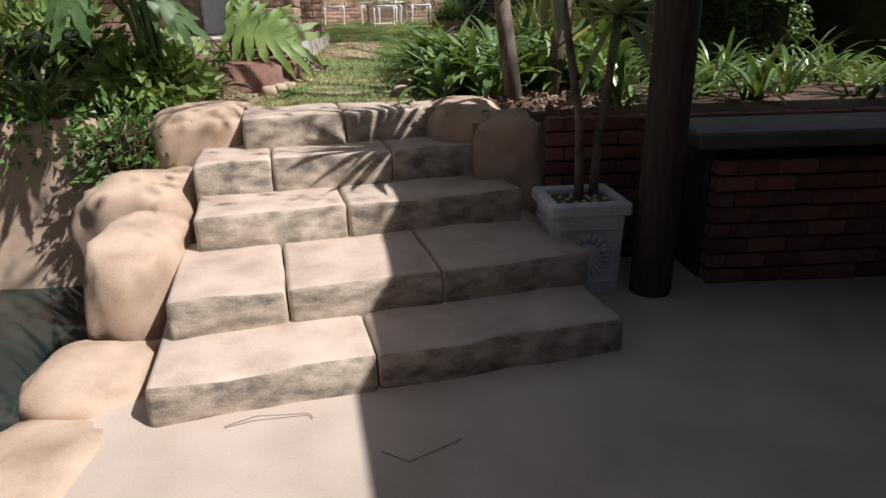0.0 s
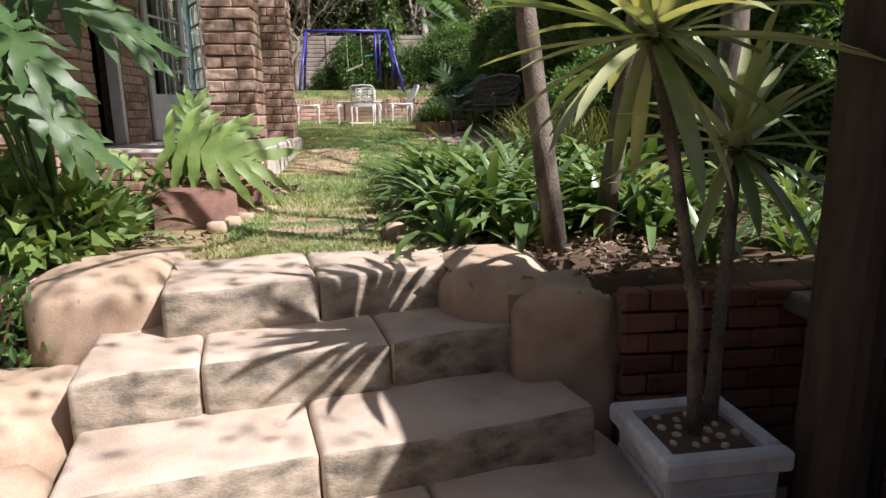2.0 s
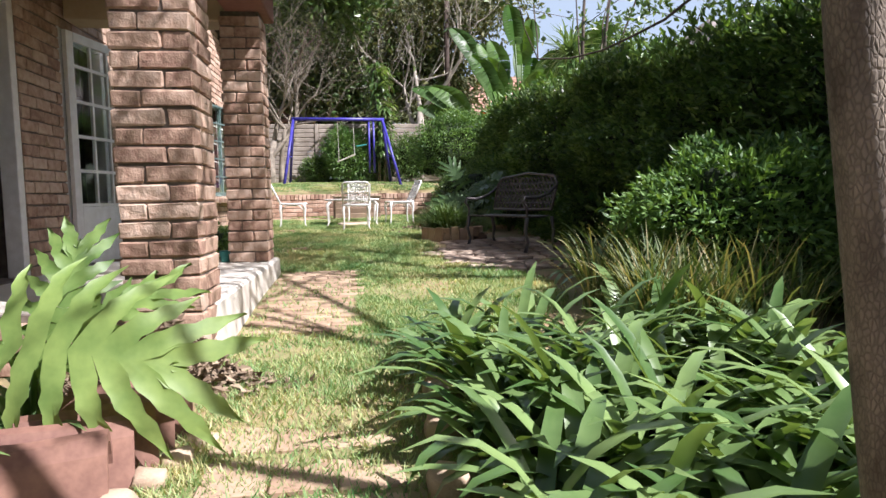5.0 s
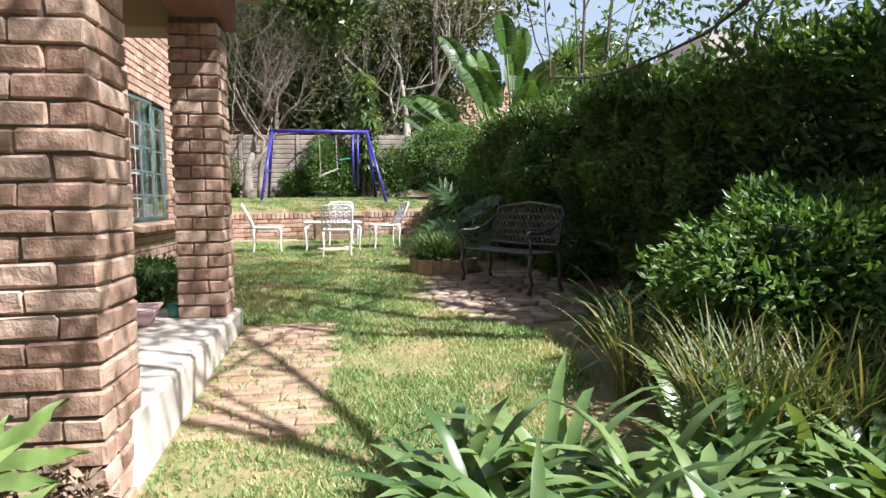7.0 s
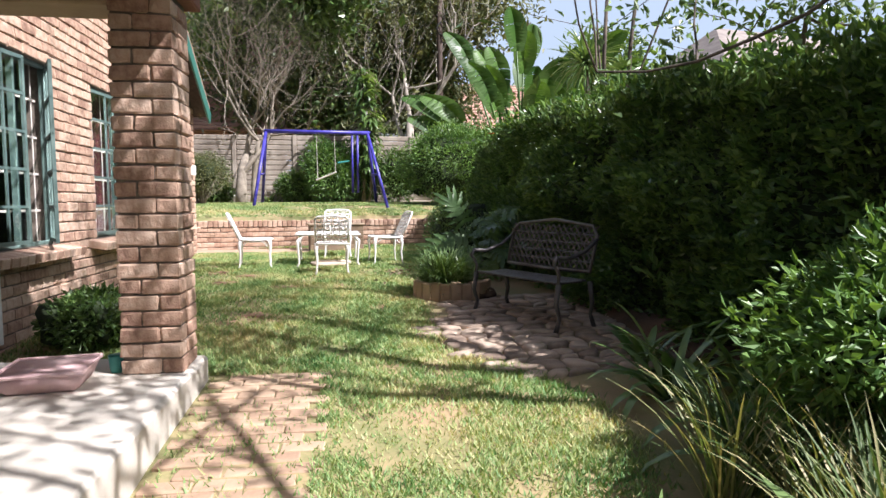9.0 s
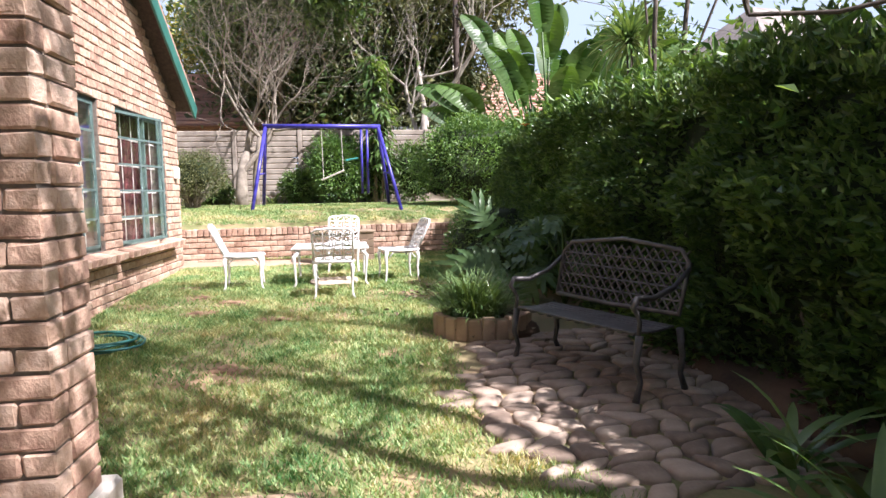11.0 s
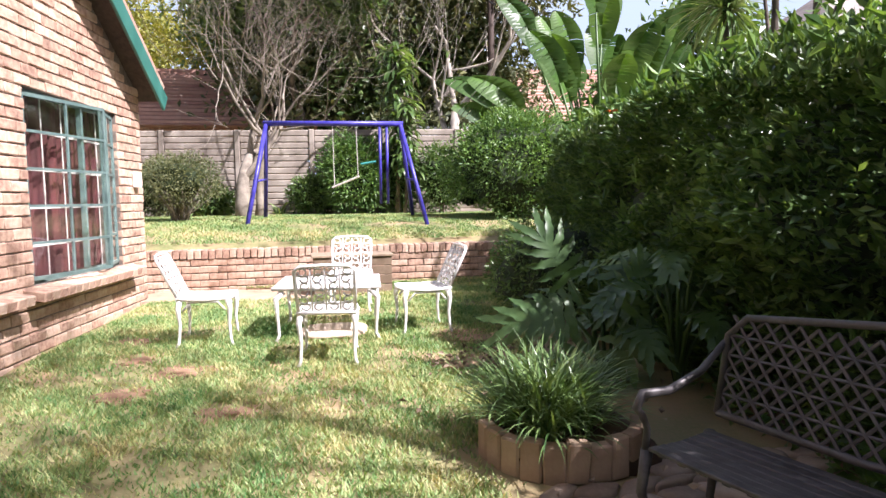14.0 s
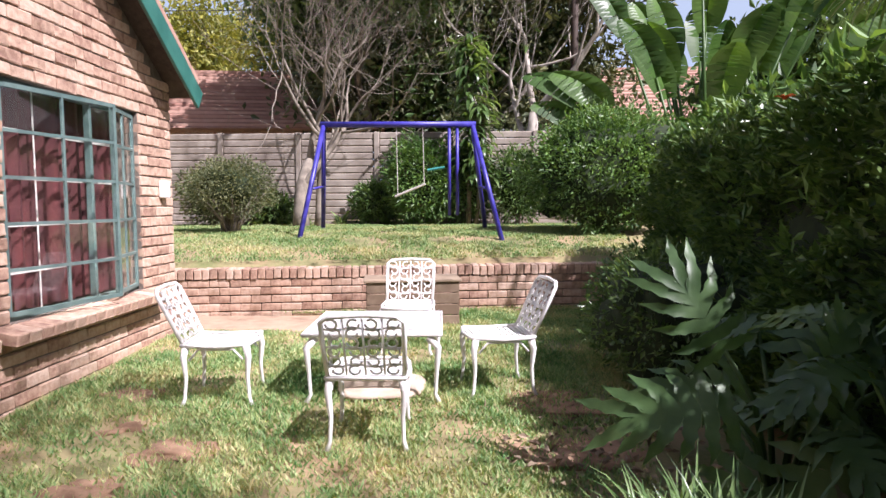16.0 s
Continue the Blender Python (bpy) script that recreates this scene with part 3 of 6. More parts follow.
def window_unit(a, b, bars, curtain, leaf_turns, split):
    w = thing("window", "green steel cottage-pane window with open casements", "window", (HX - 0.08, a, W_BASE), "house windows", "structure")
    width, height = b - a, W_TOP - W_BASE
    t = 0.035
    for z in (t / 2, height - t / 2):
        part("window_frame", boxed((0, width / 2, z), (0.05, width, t), 0, 0.004), M_FRAME, w)
    for y in (t / 2, width * split, width - t / 2):
        part("window_frame", boxed((0, y, height / 2), (0.05, t, height), 0, 0.004), M_FRAME, w)
    if curtain:
        c = bmesh.new()
        n = 60
        for k in range(n + 1):
            y = width * k / n
            x = -0.16 + 0.03 * math.sin(k * 1.3) + 0.012 * math.sin(k * 3.1)
            c.verts.new((x, y, 0.02)), c.verts.new((x, y, height))
        c.verts.ensure_lookup_table()
        for k in range(n):
            c.faces.new([c.verts[i] for i in (2 * k, 2 * k + 2, 2 * k + 3, 2 * k + 1)])
        tagged(part("curtain", c, M_CURTAIN, None, "maroon curtain hanging behind a window", True), category="curtain").matrix_basis = w.matrix_basis.copy()
    for k in range(bars):
        part("burglar_bar", tubed([(-0.07, width * (k + 0.5) / bars, 0), (-0.07, width * (k + 0.5) / bars, height)], 0.006, 6), M_BAR, w, "pale burglar bar")
    for z in (0.3, 0.62, 0.94, 1.26):
        part("burglar_bar", boxed((-0.07, width / 2, z), (0.006, width, 0.02)), M_BAR, w)
    for side, turn in zip((0, 1), leaf_turns):
        hinge = t if side == 0 else width - t
        sgn = 1 if side == 0 else -1
        half = width * (split if side == 0 else 1 - split) - t
        leaf = part("casement", boxed((0.03, sgn * 0.014, height / 2), (0.03, 0.028, height - 2 * t), 0, 0.003), M_FRAME, w)
        leaf.matrix_basis = Matrix.Translation((0.0, hinge, 0)) @ Matrix.Rotation(radians(turn), 4, "Z")
        part("stile", boxed((0.03, sgn * (half - 0.014), height / 2), (0.03, 0.028, height - 2 * t), 0, 0.003), M_FRAME, leaf)
        part("glazing_bar", boxed((0.03, sgn * half / 2, height / 2), (0.02, 0.018, height - 2 * t)), M_FRAME, leaf)
        for k in range(6):
            z = t + (height - 2 * t) * k / 5
            part("glazing_bar", boxed((0.03, sgn * half / 2, min(max(z, t + 0.014), height - t - 0.014)), (0.022, half, 0.022 if 0 < k < 5 else 0.03)), M_FRAME, leaf)
        glass = part("pane", boxed((0.03, sgn * half / 2, height / 2), (0.004, half - 0.03, height - 0.1)), M_GLASS, leaf)
        glass.visible_shadow = False
    return w


window_unit(*WINDOWS[0], 7, False, (-8, 28), 0.5)
window_unit(*WINDOWS[1], 6, True, (-6, 0), 0.5)
window_unit(*WINDOWS[2], 5, True, (-12, 14), 0.62)
box_on_wall = tagged(part("wall_box", boxed((HX + 0.03, 15.33, 2.62), (0.06, 0.11, 0.16), 0, 0.008), M_WHITE, None, "small off-white alarm box on the brick wall"), category="box")

# ---- veranda ----
slab = structure("veranda_floor", boxed((-1.76, 7.24, 0.8), (1.66, 2.62, 0.6), 0, 0.02), M_CONCRETE, "pale plastered veranda slab", "floor")
front = thing("wall_veranda", "low brick wall under the veranda edge", "wall", (0, 0, 0), "", "structure")
part("wall_core", boxed((-1.95, 5.9, 0.84), (1.3, 0.06, 0.46)), M_MORTAR, front)
brick_course_wall(front, (-2.6, 5.85, 0.58), 0, 1.3, 5, near=lambda u, z: True)


def brick_column(at, w, d, z0, z1, label):
    col = thing("brick_column", label, "column", (at[0], at[1], 0), "veranda columns", "structure")
    part("column_core", boxed((0, 0, (z0 + z1) / 2), (w - 0.03, d - 0.03, z1 - z0)), M_MORTAR, col)
    t = 0.105
    sizes = {}

    def brick(x, y, z, lx, ly):
        key = (round(lx, 3), round(ly, 3), random.randrange(6))
        if key not in sizes:
            me = mesh_of(boxed((0, 0, 0), (lx, ly, 0.08), 0, 0.008), "brick")
            me.materials.append(M_BRICK)
            sizes[key] = worn(me, 0.0032)
        ob = new("brick", sizes[key])
        ob.parent = col
        ob.matrix_basis = pose(x + random.uniform(-0.003, 0.003), y + random.uniform(-0.003, 0.003), z, 0, 0, random.uniform(-0.6, 0.6))
    g = 0.006
    for k in range(int((z1 - z0) / PITCH)):
        z = z0 + (k + 0.5) * PITCH
        long_x = w * 0.64
        flip = 1 if k % 2 else -1
        # pinwheel bond: each face shows one long and one short brick
        brick(flip * (w - long_x) / 2, -(d - t) / 2, z, long_x - g, t)
        brick(-flip * long_x / 2, -(d - d * 0.36) / 2, z, w - long_x - g, d * 0.36 - g)
        brick(flip * (w - t) / 2 * 1.0, t / 2 * 1.0, z, t, d - t - g)
        brick(-flip * (w / 2 - t / 2), d * 0.18, z, t, d * 0.64 - g)
        brick(0, (d - t) / 2, z, w - 2 * t - g, t)
    return col


brick_column((-1.13, 5.87), 0.39, 0.39, 0.72, 3.25, "stout reddish brick veranda column beside the lawn")
brick_column((-1.14, 8.27), 0.345, 0.345, SLAB, 3.25, "reddish brick veranda column at the end of the slab")
brick_column((-2.55, 6.02), 0.36, 0.36, SLAB, 3.25, "reddish brick veranda pier beside the dark doorway")
beam = thing("veranda_beam", "painted veranda beam over brick columns", "beam", (0, 0, 0), "", "structure")
part("beam", boxed((-1.86, 8.28, 3.32), (1.4, 0.3, 0.3), 0, 0.01), M_CEILING, beam, "yellowish painted beam")
part("beam", boxed((-1.08, 7.0, 3.4), (0.36, 3.0, 0.3), 0, 0.01), M_BRICK_DARK, beam)
structure("ceiling_veranda", boxed((-1.7, 6.8, 3.6), (2.0, 3.9, 0.1)), M_CEILING, "yellowish veranda ceiling under the roof", "ceiling")
structure("veranda_roof", boxed((-1.62, 6.75, 3.72), (2.1, 4.1, 0.1), 0, 0, Matrix.Rotation(radians(4), 4, "Y")), M_ROOFTILE, "tiled veranda roof", "roof")

# doorways
for a, b in DOORS:
    fr = thing("door_frame", "white-painted timber door frame", "door frame", (HX - 0.1, a, SLAB), "door frames", "structure")
    h = D_TOP - SLAB
    part("jamb", boxed((0.03, 0.04, h / 2), (0.12, 0.08, h), 0, 0.005), M_WHITE, fr)
    part("jamb", boxed((0.03, b - a - 0.04, h / 2), (0.12, 0.08, h), 0, 0.005), M_WHITE, fr)
    part("lintel", boxed((0.03, (b - a) / 2, h - 0.04), (0.12, b - a - 0.16, 0.08), 0, 0.005), M_WHITE, fr)


def glazed_door(at, turn, width=0.9, height=1.98):
    d = thing("door_glazed", "white cottage-pane glazed door standing ajar", "door", at, "", "structure", turn)
    panel = 0.5
    part("stile", boxed((0.045, 0, height / 2), (0.09, 0.04, height), 0, 0.004), M_WHITE, d)
    part("stile", boxed((width - 0.045, 0, height / 2), (0.09, 0.04, height), 0, 0.004), M_WHITE, d)
    part("kick_panel", boxed((width / 2, 0, panel / 2), (width - 0.19, 0.03, panel), 0, 0.004), M_WHITE, d, "solid white kick panel")
    part("rail", boxed((width / 2, 0, height - 0.04), (width - 0.19, 0.04, 0.08), 0, 0.004), M_WHITE, d)
    for k in range(5):
        part("glazing_bar", boxed((width / 2, 0, panel + (height - panel) * k / 5 + 0.015), (width - 0.19, 0.03, 0.026)), M_WHITE, d)
    for k in (1, 2):
        part("glazing_bar", boxed((0.09 + (width - 0.18) * k / 3, 0, (height + panel) / 2), (0.024, 0.028, height - panel)), M_WHITE, d)
    glass = part("pane", boxed((width / 2, 0, (height + panel) / 2), (width - 0.2, 0.004, height - panel - 0.1)), M_GLASS, d)
    glass.visible_shadow = False
    handle = part("door_handle", tubed([(width - 0.05, -0.02, 1.0), (width - 0.05, -0.07, 1.0), (width - 0.16, -0.07, 1.0)], 0.01), M_BRONZE, d, "dark metal handle")


glazed_door((HX + 0.03, 8.14, SLAB + 0.01), 79)
drum = bmesh.new()
tube(drum, [(0, 0, 0), (0, 0, 0.04), (0, 0, 0.3), (0, 0, 0.34), (0, 0, 0.6), (0, 0, 0.66)], [0.25, 0.27, 0.27, 0.285, 0.27, 0.2], 24)
tagged(part("plastic_drum", drum, M_BLUEPLASTIC, None, "blue plastic drum standing inside the dark doorway", True), category="drum").location = (-3.25, 7.55, 1.09)

# ---- retaining wall across the lawn ----
rw = thing("wall_retaining", "low reddish brick retaining wall with a brick-on-edge coping", "wall", (0, 0, 0), "", "structure")
rw_way = (WALL_B - WALL_A).normalized()
rw_deg = math.degrees(math.atan2(rw_way.y, rw_way.x))
rw_len = (WALL_B - WALL_A).length
rw_mid = (WALL_A + WALL_B) / 2 + Vector((-rw_way.y, rw_way.x, 0)) * 0.06
part("wall_core", boxed((rw_mid.x, rw_mid.y, 1.42), (rw_len, 0.14, 0.46), rw_deg), M_MORTAR, rw)
brick_course_wall(rw, (WALL_A.x, WALL_A.y, 1.17), rw_deg, rw_len, 5, (), None, lambda u, z: u > 2.9)
for k in range(int(rw_len / 0.088)):
    p = WALL_A + rw_way * (0.088 * (k + 0.5))
    if p.x < -3.6:
        continue
    ob = new("brick", random.choice(FULL_SET))
    ob.parent = rw
    ob.matrix_basis = Matrix.Translation((p.x - rw_way.y * 0.05, p.y + rw_way.x * 0.05, 1.69 + random.uniform(-0.004, 0.004))) @ Matrix.Rotation(radians(rw_deg), 4, "Z") @ Matrix.Rotation(radians(90), 4, "Z") @ Matrix.Rotation(radians(90), 4, "X") @ Matrix.Diagonal((1, 1.15, 0.98, 1))

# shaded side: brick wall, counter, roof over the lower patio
shade = thing("wall_patio", "reddish brick retaining wall, darkened in colour for deep shade", "wall", (0, 0, 0), "", "structure")
part("wall_core", boxed((3.85, 2.86, 0.11), (5.7, 0.16, 0.94)), M_MORTAR, shade)
# Darker copy of the face brick: the patio's shade is in the colour.
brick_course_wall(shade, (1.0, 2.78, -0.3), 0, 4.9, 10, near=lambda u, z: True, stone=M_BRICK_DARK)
structure("patio_counter", boxed((3.3, 2.45, 0.55), (3.2, 0.62, 0.09), 0, 0.015), M_DARKSLAB, "grey slab counter top over brick", "counter")
under = thing("wall_counter", "brick wall under the counter, darkened in colour for shade", "wall", (0, 0, 0), "", "structure")
part("wall_core", boxed((3.35, 2.5, 0.1), (3.0, 0.4, 0.8)), M_DARKPOST, under)
# Same shade-darkened brick under the counter.
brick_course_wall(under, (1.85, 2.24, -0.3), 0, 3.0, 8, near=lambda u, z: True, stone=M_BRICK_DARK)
canopy = thing("patio_roof", "dark timber roof over the lower patio", "roof", (0, 0, 0), "", "structure")
# Deck stays unseen; its edge is drawn to cast the shadow line.
deck = bmesh.new()
rings = [[deck.verts.new((x, y, z)) for x, y in ((2.0, -8.0), (1.97, -0.9), (1.75, 0.5), (1.68, 1.2), (1.45, 2.26), (6.9, 2.26), (6.9, -8.0))] for z in (2.3, 2.42)]
deck.faces.new(rings[0])
deck.faces.new(rings[1][::-1])
for k in range(7):
    deck.faces.new((rings[0][k], rings[1][k], rings[1][(k + 1) % 7], rings[0][(k + 1) % 7]))
part("roof_deck", deck, M_DARKPOST, canopy)
part("roof_post", tubed([(1.5, 2.14, -0.3), (1.51, 2.14, 0.9), (1.5, 2.12, 2.34)], [0.115, 0.11, 0.105], 16), M_DARKPOST, canopy, "round dark timber post")
tagged(part("switch_box", boxed((1.485, 2.02, 1.42), (0.06, 0.03, 0.13), 0, 0.006), M_BAR, None, "small pale switch box fixed to a dark timber post"), category="box")
part("roof_post", tubed([(1.9, -4.0, -0.3), (1.9, -4.0, 2.34)], 0.11, 16), M_DARKPOST, canopy)
# Added unseen walls: they block sky light and keep bounce off the patio.
structure("wall_shade_behind", boxed((-0.5, -8.1, 2.6), (15, 0.2, 6.0)), M_DARKPOST, "unseen dark wall added to hold sky light off the lower patio", "wall")
structure("wall_shade_poolside", boxed((-6.5, -2.4, 3.1), (0.2, 11.2, 7.2)), M_DARKPOST, "unseen dark wall added to block sky light from the pool side", "wall")
structure("wall_shade_side", boxed((6.7, -2.7, 0.95), (0.2, 10.6, 2.68)), M_DARKPOST, "unseen dark wall added to darken the patio from the far side", "wall")

# precast wall at the back of the garden
back = thing("wall_precast", "grey-brown precast concrete panel wall", "wall", (0, 22.4, 0), "", "structure")
panel_mesh = mesh_of(boxed((0, 0, 0), (1.5, 0.05, 0.128), 0, 0.016), "panel")
panel_mesh.materials.append(M_PRECAST)
post_mesh = mesh_of(boxed((0, 0, 0), (0.11, 0.1, 2.0), 0, 0.01), "post")
post_mesh.materials.append(M_PRECAST)
for k in range(9):
    x = -8.0 + 1.62 * k
    ob = new("post", post_mesh)
    ob.parent, ob.location = back, (x, 0, 2.95)
    for j in range(14):
        ob = new("panel", panel_mesh)
        ob.parent, ob.location = back, (x + 0.81, 0.0, 2.08 + 0.138 * j)


# ---- paving ----
path = thing("garden_path", "strip of worn clay pavers sunk in the lawn", "path", (0, 0, 0), "", "structure")
slab_mesh = mesh_of(boxed((0, 0, 0), (0.232, 0.3, 0.05), 0, 0.008), "paver")
slab_mesh.materials.append(M_PAVER)
for r in range(4):
    for c in range(3):
        y = 4.02 + r * 0.31
        ob = new("paver", slab_mesh)
        ob.parent = path
        ob.matrix_basis = pose(-0.56 + c * 0.238 + random.uniform(-0.004, 0.004) - 0.07 * r * 0.3, y + random.uniform(-0.006, 0.006), lawn_z(y) - 0.019, 0, 0, random.uniform(-2, 2) + 4)
terrace = thing("veranda_paving", "worn clay brick pavers beside the veranda", "paving", (0, 0, 0), "", "structure")
brick_paver = mesh_of(boxed((0, 0, 0), (0.212, 0.104, 0.05), 0, 0.007), "paver")
brick_paver.materials.append(M_PAVER)
for r in range(20):
    for c in range(3):
        y = 6.42 + r * 0.11
        x = -0.8 + c * 0.22 + (0.11 if r % 2 else 0)
        if x > -0.18 + 0.05 * math.sin(r):
            continue
        ob = new("paver", brick_paver)
        ob.parent = terrace
        ob.matrix_basis = pose(x, y, lawn_z(y) - 0.01 + random.uniform(-0.004, 0.004), 0, 0, random.uniform(-1.5, 1.5))

cobbles = thing("cobble_paving", "uneven flat sandy stones with dark joints under a garden bench", "paving", (0, 0, 0), "", "structure")
r_c = random.Random(4)
COB_ROWS, COB_COLS = 18, 15
corner = {}
for r in range(COB_ROWS + 1):
    for c in range(COB_COLS + 1):
        corner[r, c] = Vector((0.3 + c * 0.185 + 0.05 * r_c.uniform(-1, 1) + (0.09 if r % 2 else 0), 8.15 + r * 0.152 + 0.045 * r_c.uniform(-1, 1) + 0.02 * c, 0))


def flat_stone(pts):
    """A low rounded stone over a four-cornered plot, its corners cut and its top domed."""
    mid = sum(pts, Vector()) / 4
    rim = []
    for k in range(4):
        a, b, p = pts[k - 1], pts[(k + 1) % 4], pts[k]
        cut = r_c.uniform(0.2, 0.34)
        rim += [p.lerp(a, cut), p.lerp(mid, 0.16), p.lerp(b, cut)]
    bm = bmesh.new()
    lean_x, lean_y = r_c.uniform(-0.06, 0.06), r_c.uniform(-0.06, 0.06)
    rings = []
    for grow_by, z in ((0.93, -0.05), (0.95, 0.012), (0.86, 0.026), (0.5, 0.031)):
        rings.append([bm.verts.new(((q - mid) * grow_by) + Vector((0, 0, z + lean_x * (q - mid).x + lean_y * (q - mid).y))) for q in rim])
    for lo, hi in zip(rings, rings[1:]):
        for k in range(12):
            bm.faces.new((lo[k], lo[(k + 1) % 12], hi[(k + 1) % 12], hi[k]))
    bm.faces.new(rings[-1])
    return mid, bm


for r in range(COB_ROWS):
    for c in range(COB_COLS):
        mid, stone = flat_stone([corner[r, c], corner[r, c + 1], corner[r + 1, c + 1], corner[r + 1, c]])
        edge = 0.58 + 0.28 * abs(mid.y - 9.6) ** 1.2 + r_c.uniform(-0.05, 0.12)
        if mid.x < edge or mid.x > 3.0 or (mid.y > 10.75 and mid.x < 1.5):
            stone.free()
            continue
        ob = part("cobblestone", stone, M_COBBLE, cobbles, "", True)
        ob.location = (mid.x, mid.y, lawn_z(mid.y) + r_c.uniform(-0.006, 0.006))

bed_edge = thing("planting_bed_edge", "curved row of tan bricks set on end round a bed", "edging", (0, 0, 0), "", "structure")
upright = mesh_of(boxed((0, 0, 0), (0.108, 0.07, 0.2), 0, 0.01), "brick")
upright.materials.append(M_PAVER)
for k in range(11):
    a = radians(192 + k * 15)
    p = Vector((1.1 + 0.4 * math.cos(a), 11.25 + 0.42 * math.sin(a), 1.13))
    ob = new("brick", upright)
    ob.parent = bed_edge
    ob.matrix_basis = pose(p.x, p.y, p.z + random.uniform(-0.01, 0.01), random.uniform(-3, 3), random.uniform(-3, 3), math.degrees(a) + 90)
structure("bed_soil", lump((1.15, 11.35, 1.08), (0.4, 0.45, 0.1), 31), M_SOIL, "dark soil inside the brick edging", "soil", True)
structure("planting_soil", lump((2.3, 5.0, 0.5), (1.95, 2.3, 0.18), 32, 0.06), M_SOIL, "dark leaf-strewn soil of a planting bed", "soil", True)
structure("hedge_soil", lump((3.6, 11.8, 1.0), (1.35, 5.2, 0.12), 33, 0.08), M_SOIL, "dark soil in the hedge's shade", "soil", True)
structure("side_soil", lump((-2.15, 4.6, 0.53), (0.85, 0.8, 0.14), 34, 0.08), M_SOIL, "dark soil of a shrub bed", "soil", True)

# nested clay ridge tiles edging the shrub bed
def ridge_tile(seed):
    """A long angular ridge tile with a rounded crown, lying along x."""
    prof = [(-0.1, -0.12), (-0.055, 0.05), (-0.03, 0.1), (0.0, 0.115), (0.03, 0.1), (0.055, 0.05), (0.1, -0.12)]
    bm = bmesh.new()
    sections = []
    for x in (-0.22, -0.2, 0.0, 0.2, 0.22):
        flare = 1.07 if abs(x) > 0.19 else 1.0
        outer = [Vector((x, y * flare, z * flare)) for y, z in prof]
        inner = [Vector((x, y * 0.8, z * 0.86 - 0.016)) for y, z in reversed(prof)]
        sections.append([bm.verts.new(q + Vector((0, 0, 0.004 * noise.noise(q * 9 + Vector((seed, 0, 0)))))) for q in outer + inner])
    for a, b in zip(sections, sections[1:]):
        for k in range(14):
            bm.faces.new((a[k], a[(k + 1) % 14], b[(k + 1) % 14], b[k]))
    bm.faces.new(sections[0][::-1])
    bm.faces.new(sections[-1])
    return bm


for k in range(5):
    tile = tagged(part("ridge_tile", ridge_tile(k), M_TERRACOTTA, None, "red-brown clay ridge tile edging a shrub bed"), category="tile", group="edging tiles")
    tile.matrix_basis = pose(-1.19 + 0.03 * k, 4.5 + 0.135 * k, lawn_z(4.5 + 0.13 * k) + 0.11, -6, 2 * (k % 2) - 1, 14 + 3 * (k % 3))
for k in range(5):
    tagged(part("edging_stone", lump((0, 0, 0), (0.06, 0.05, 0.04), 40 + k, 0.25, 2), M_BOULDER, None, "small sandy stone beside the ridge tiles", True), category="stone", group="edging stones").location = (-0.98 + 0.05 * k, 4.3 + 0.16 * k, lawn_z(4.4) + 0.03)
for k in range(4):
    tagged(part("edging_stone", lump((0, 0, 0), (0.07, 0.09, 0.05), 50 + k, 0.25, 2), M_BOULDER, None, "small sandy stone along the planting bed", True), category="stone", group="bed stones").location = (0.1 + 0.03 * k, 4.0 + 0.42 * k, lawn_z(4.3 + 0.4 * k) + 0.02)


# ---- cast planter ----
planter = thing("planter", "grey cast concrete square planter with a sunflower relief", "planter", (1.11, 2.31, -0.3), turn=2)
pb = bmesh.new()
w0, w1, h = 0.185, 0.2, 0.47
bmesh.ops.create_cone(pb, cap_ends=True, segments=4, radius1=w0 * math.sqrt(2), radius2=w1 * math.sqrt(2), depth=h, matrix=Matrix.Translation((0, 0, h / 2)) @ Matrix.Rotation(radians(45), 4, "Z"))
bmesh.ops.bevel(pb, geom=pb.edges[:], offset=0.008, segments=2, affect="EDGES")
part("body", pb, M_PLANTER, planter)
rim = bmesh.new()
for sx, sy, lx, ly in ((0, -0.197, 0.46, 0.065), (0, 0.197, 0.46, 0.065), (-0.197, 0, 0.065, 0.33), (0.197, 0, 0.065, 0.33)):
    box(rim, (sx, sy, h + 0.035), (lx, ly, 0.075), 0, 0.012)
part("rim", rim, M_PLANTER, planter)
part("soil", lump((0, 0, h + 0.01), (0.18, 0.18, 0.035), 61), M_SOIL, planter, "dark crumbly soil", True)
r_q = random.Random(8)
for k in range(16):
    a, d = k * 2.4, 0.05 + 0.007 * k
    part("pebble", lump((d * math.cos(a), d * math.sin(a), h + 0.045), (r_q.uniform(0.012, 0.022), r_q.uniform(0.012, 0.02), 0.012), 200 + k, 0.25, 2, 0.9), M_SANDSTONE, planter, "pale pebble on the soil", True)
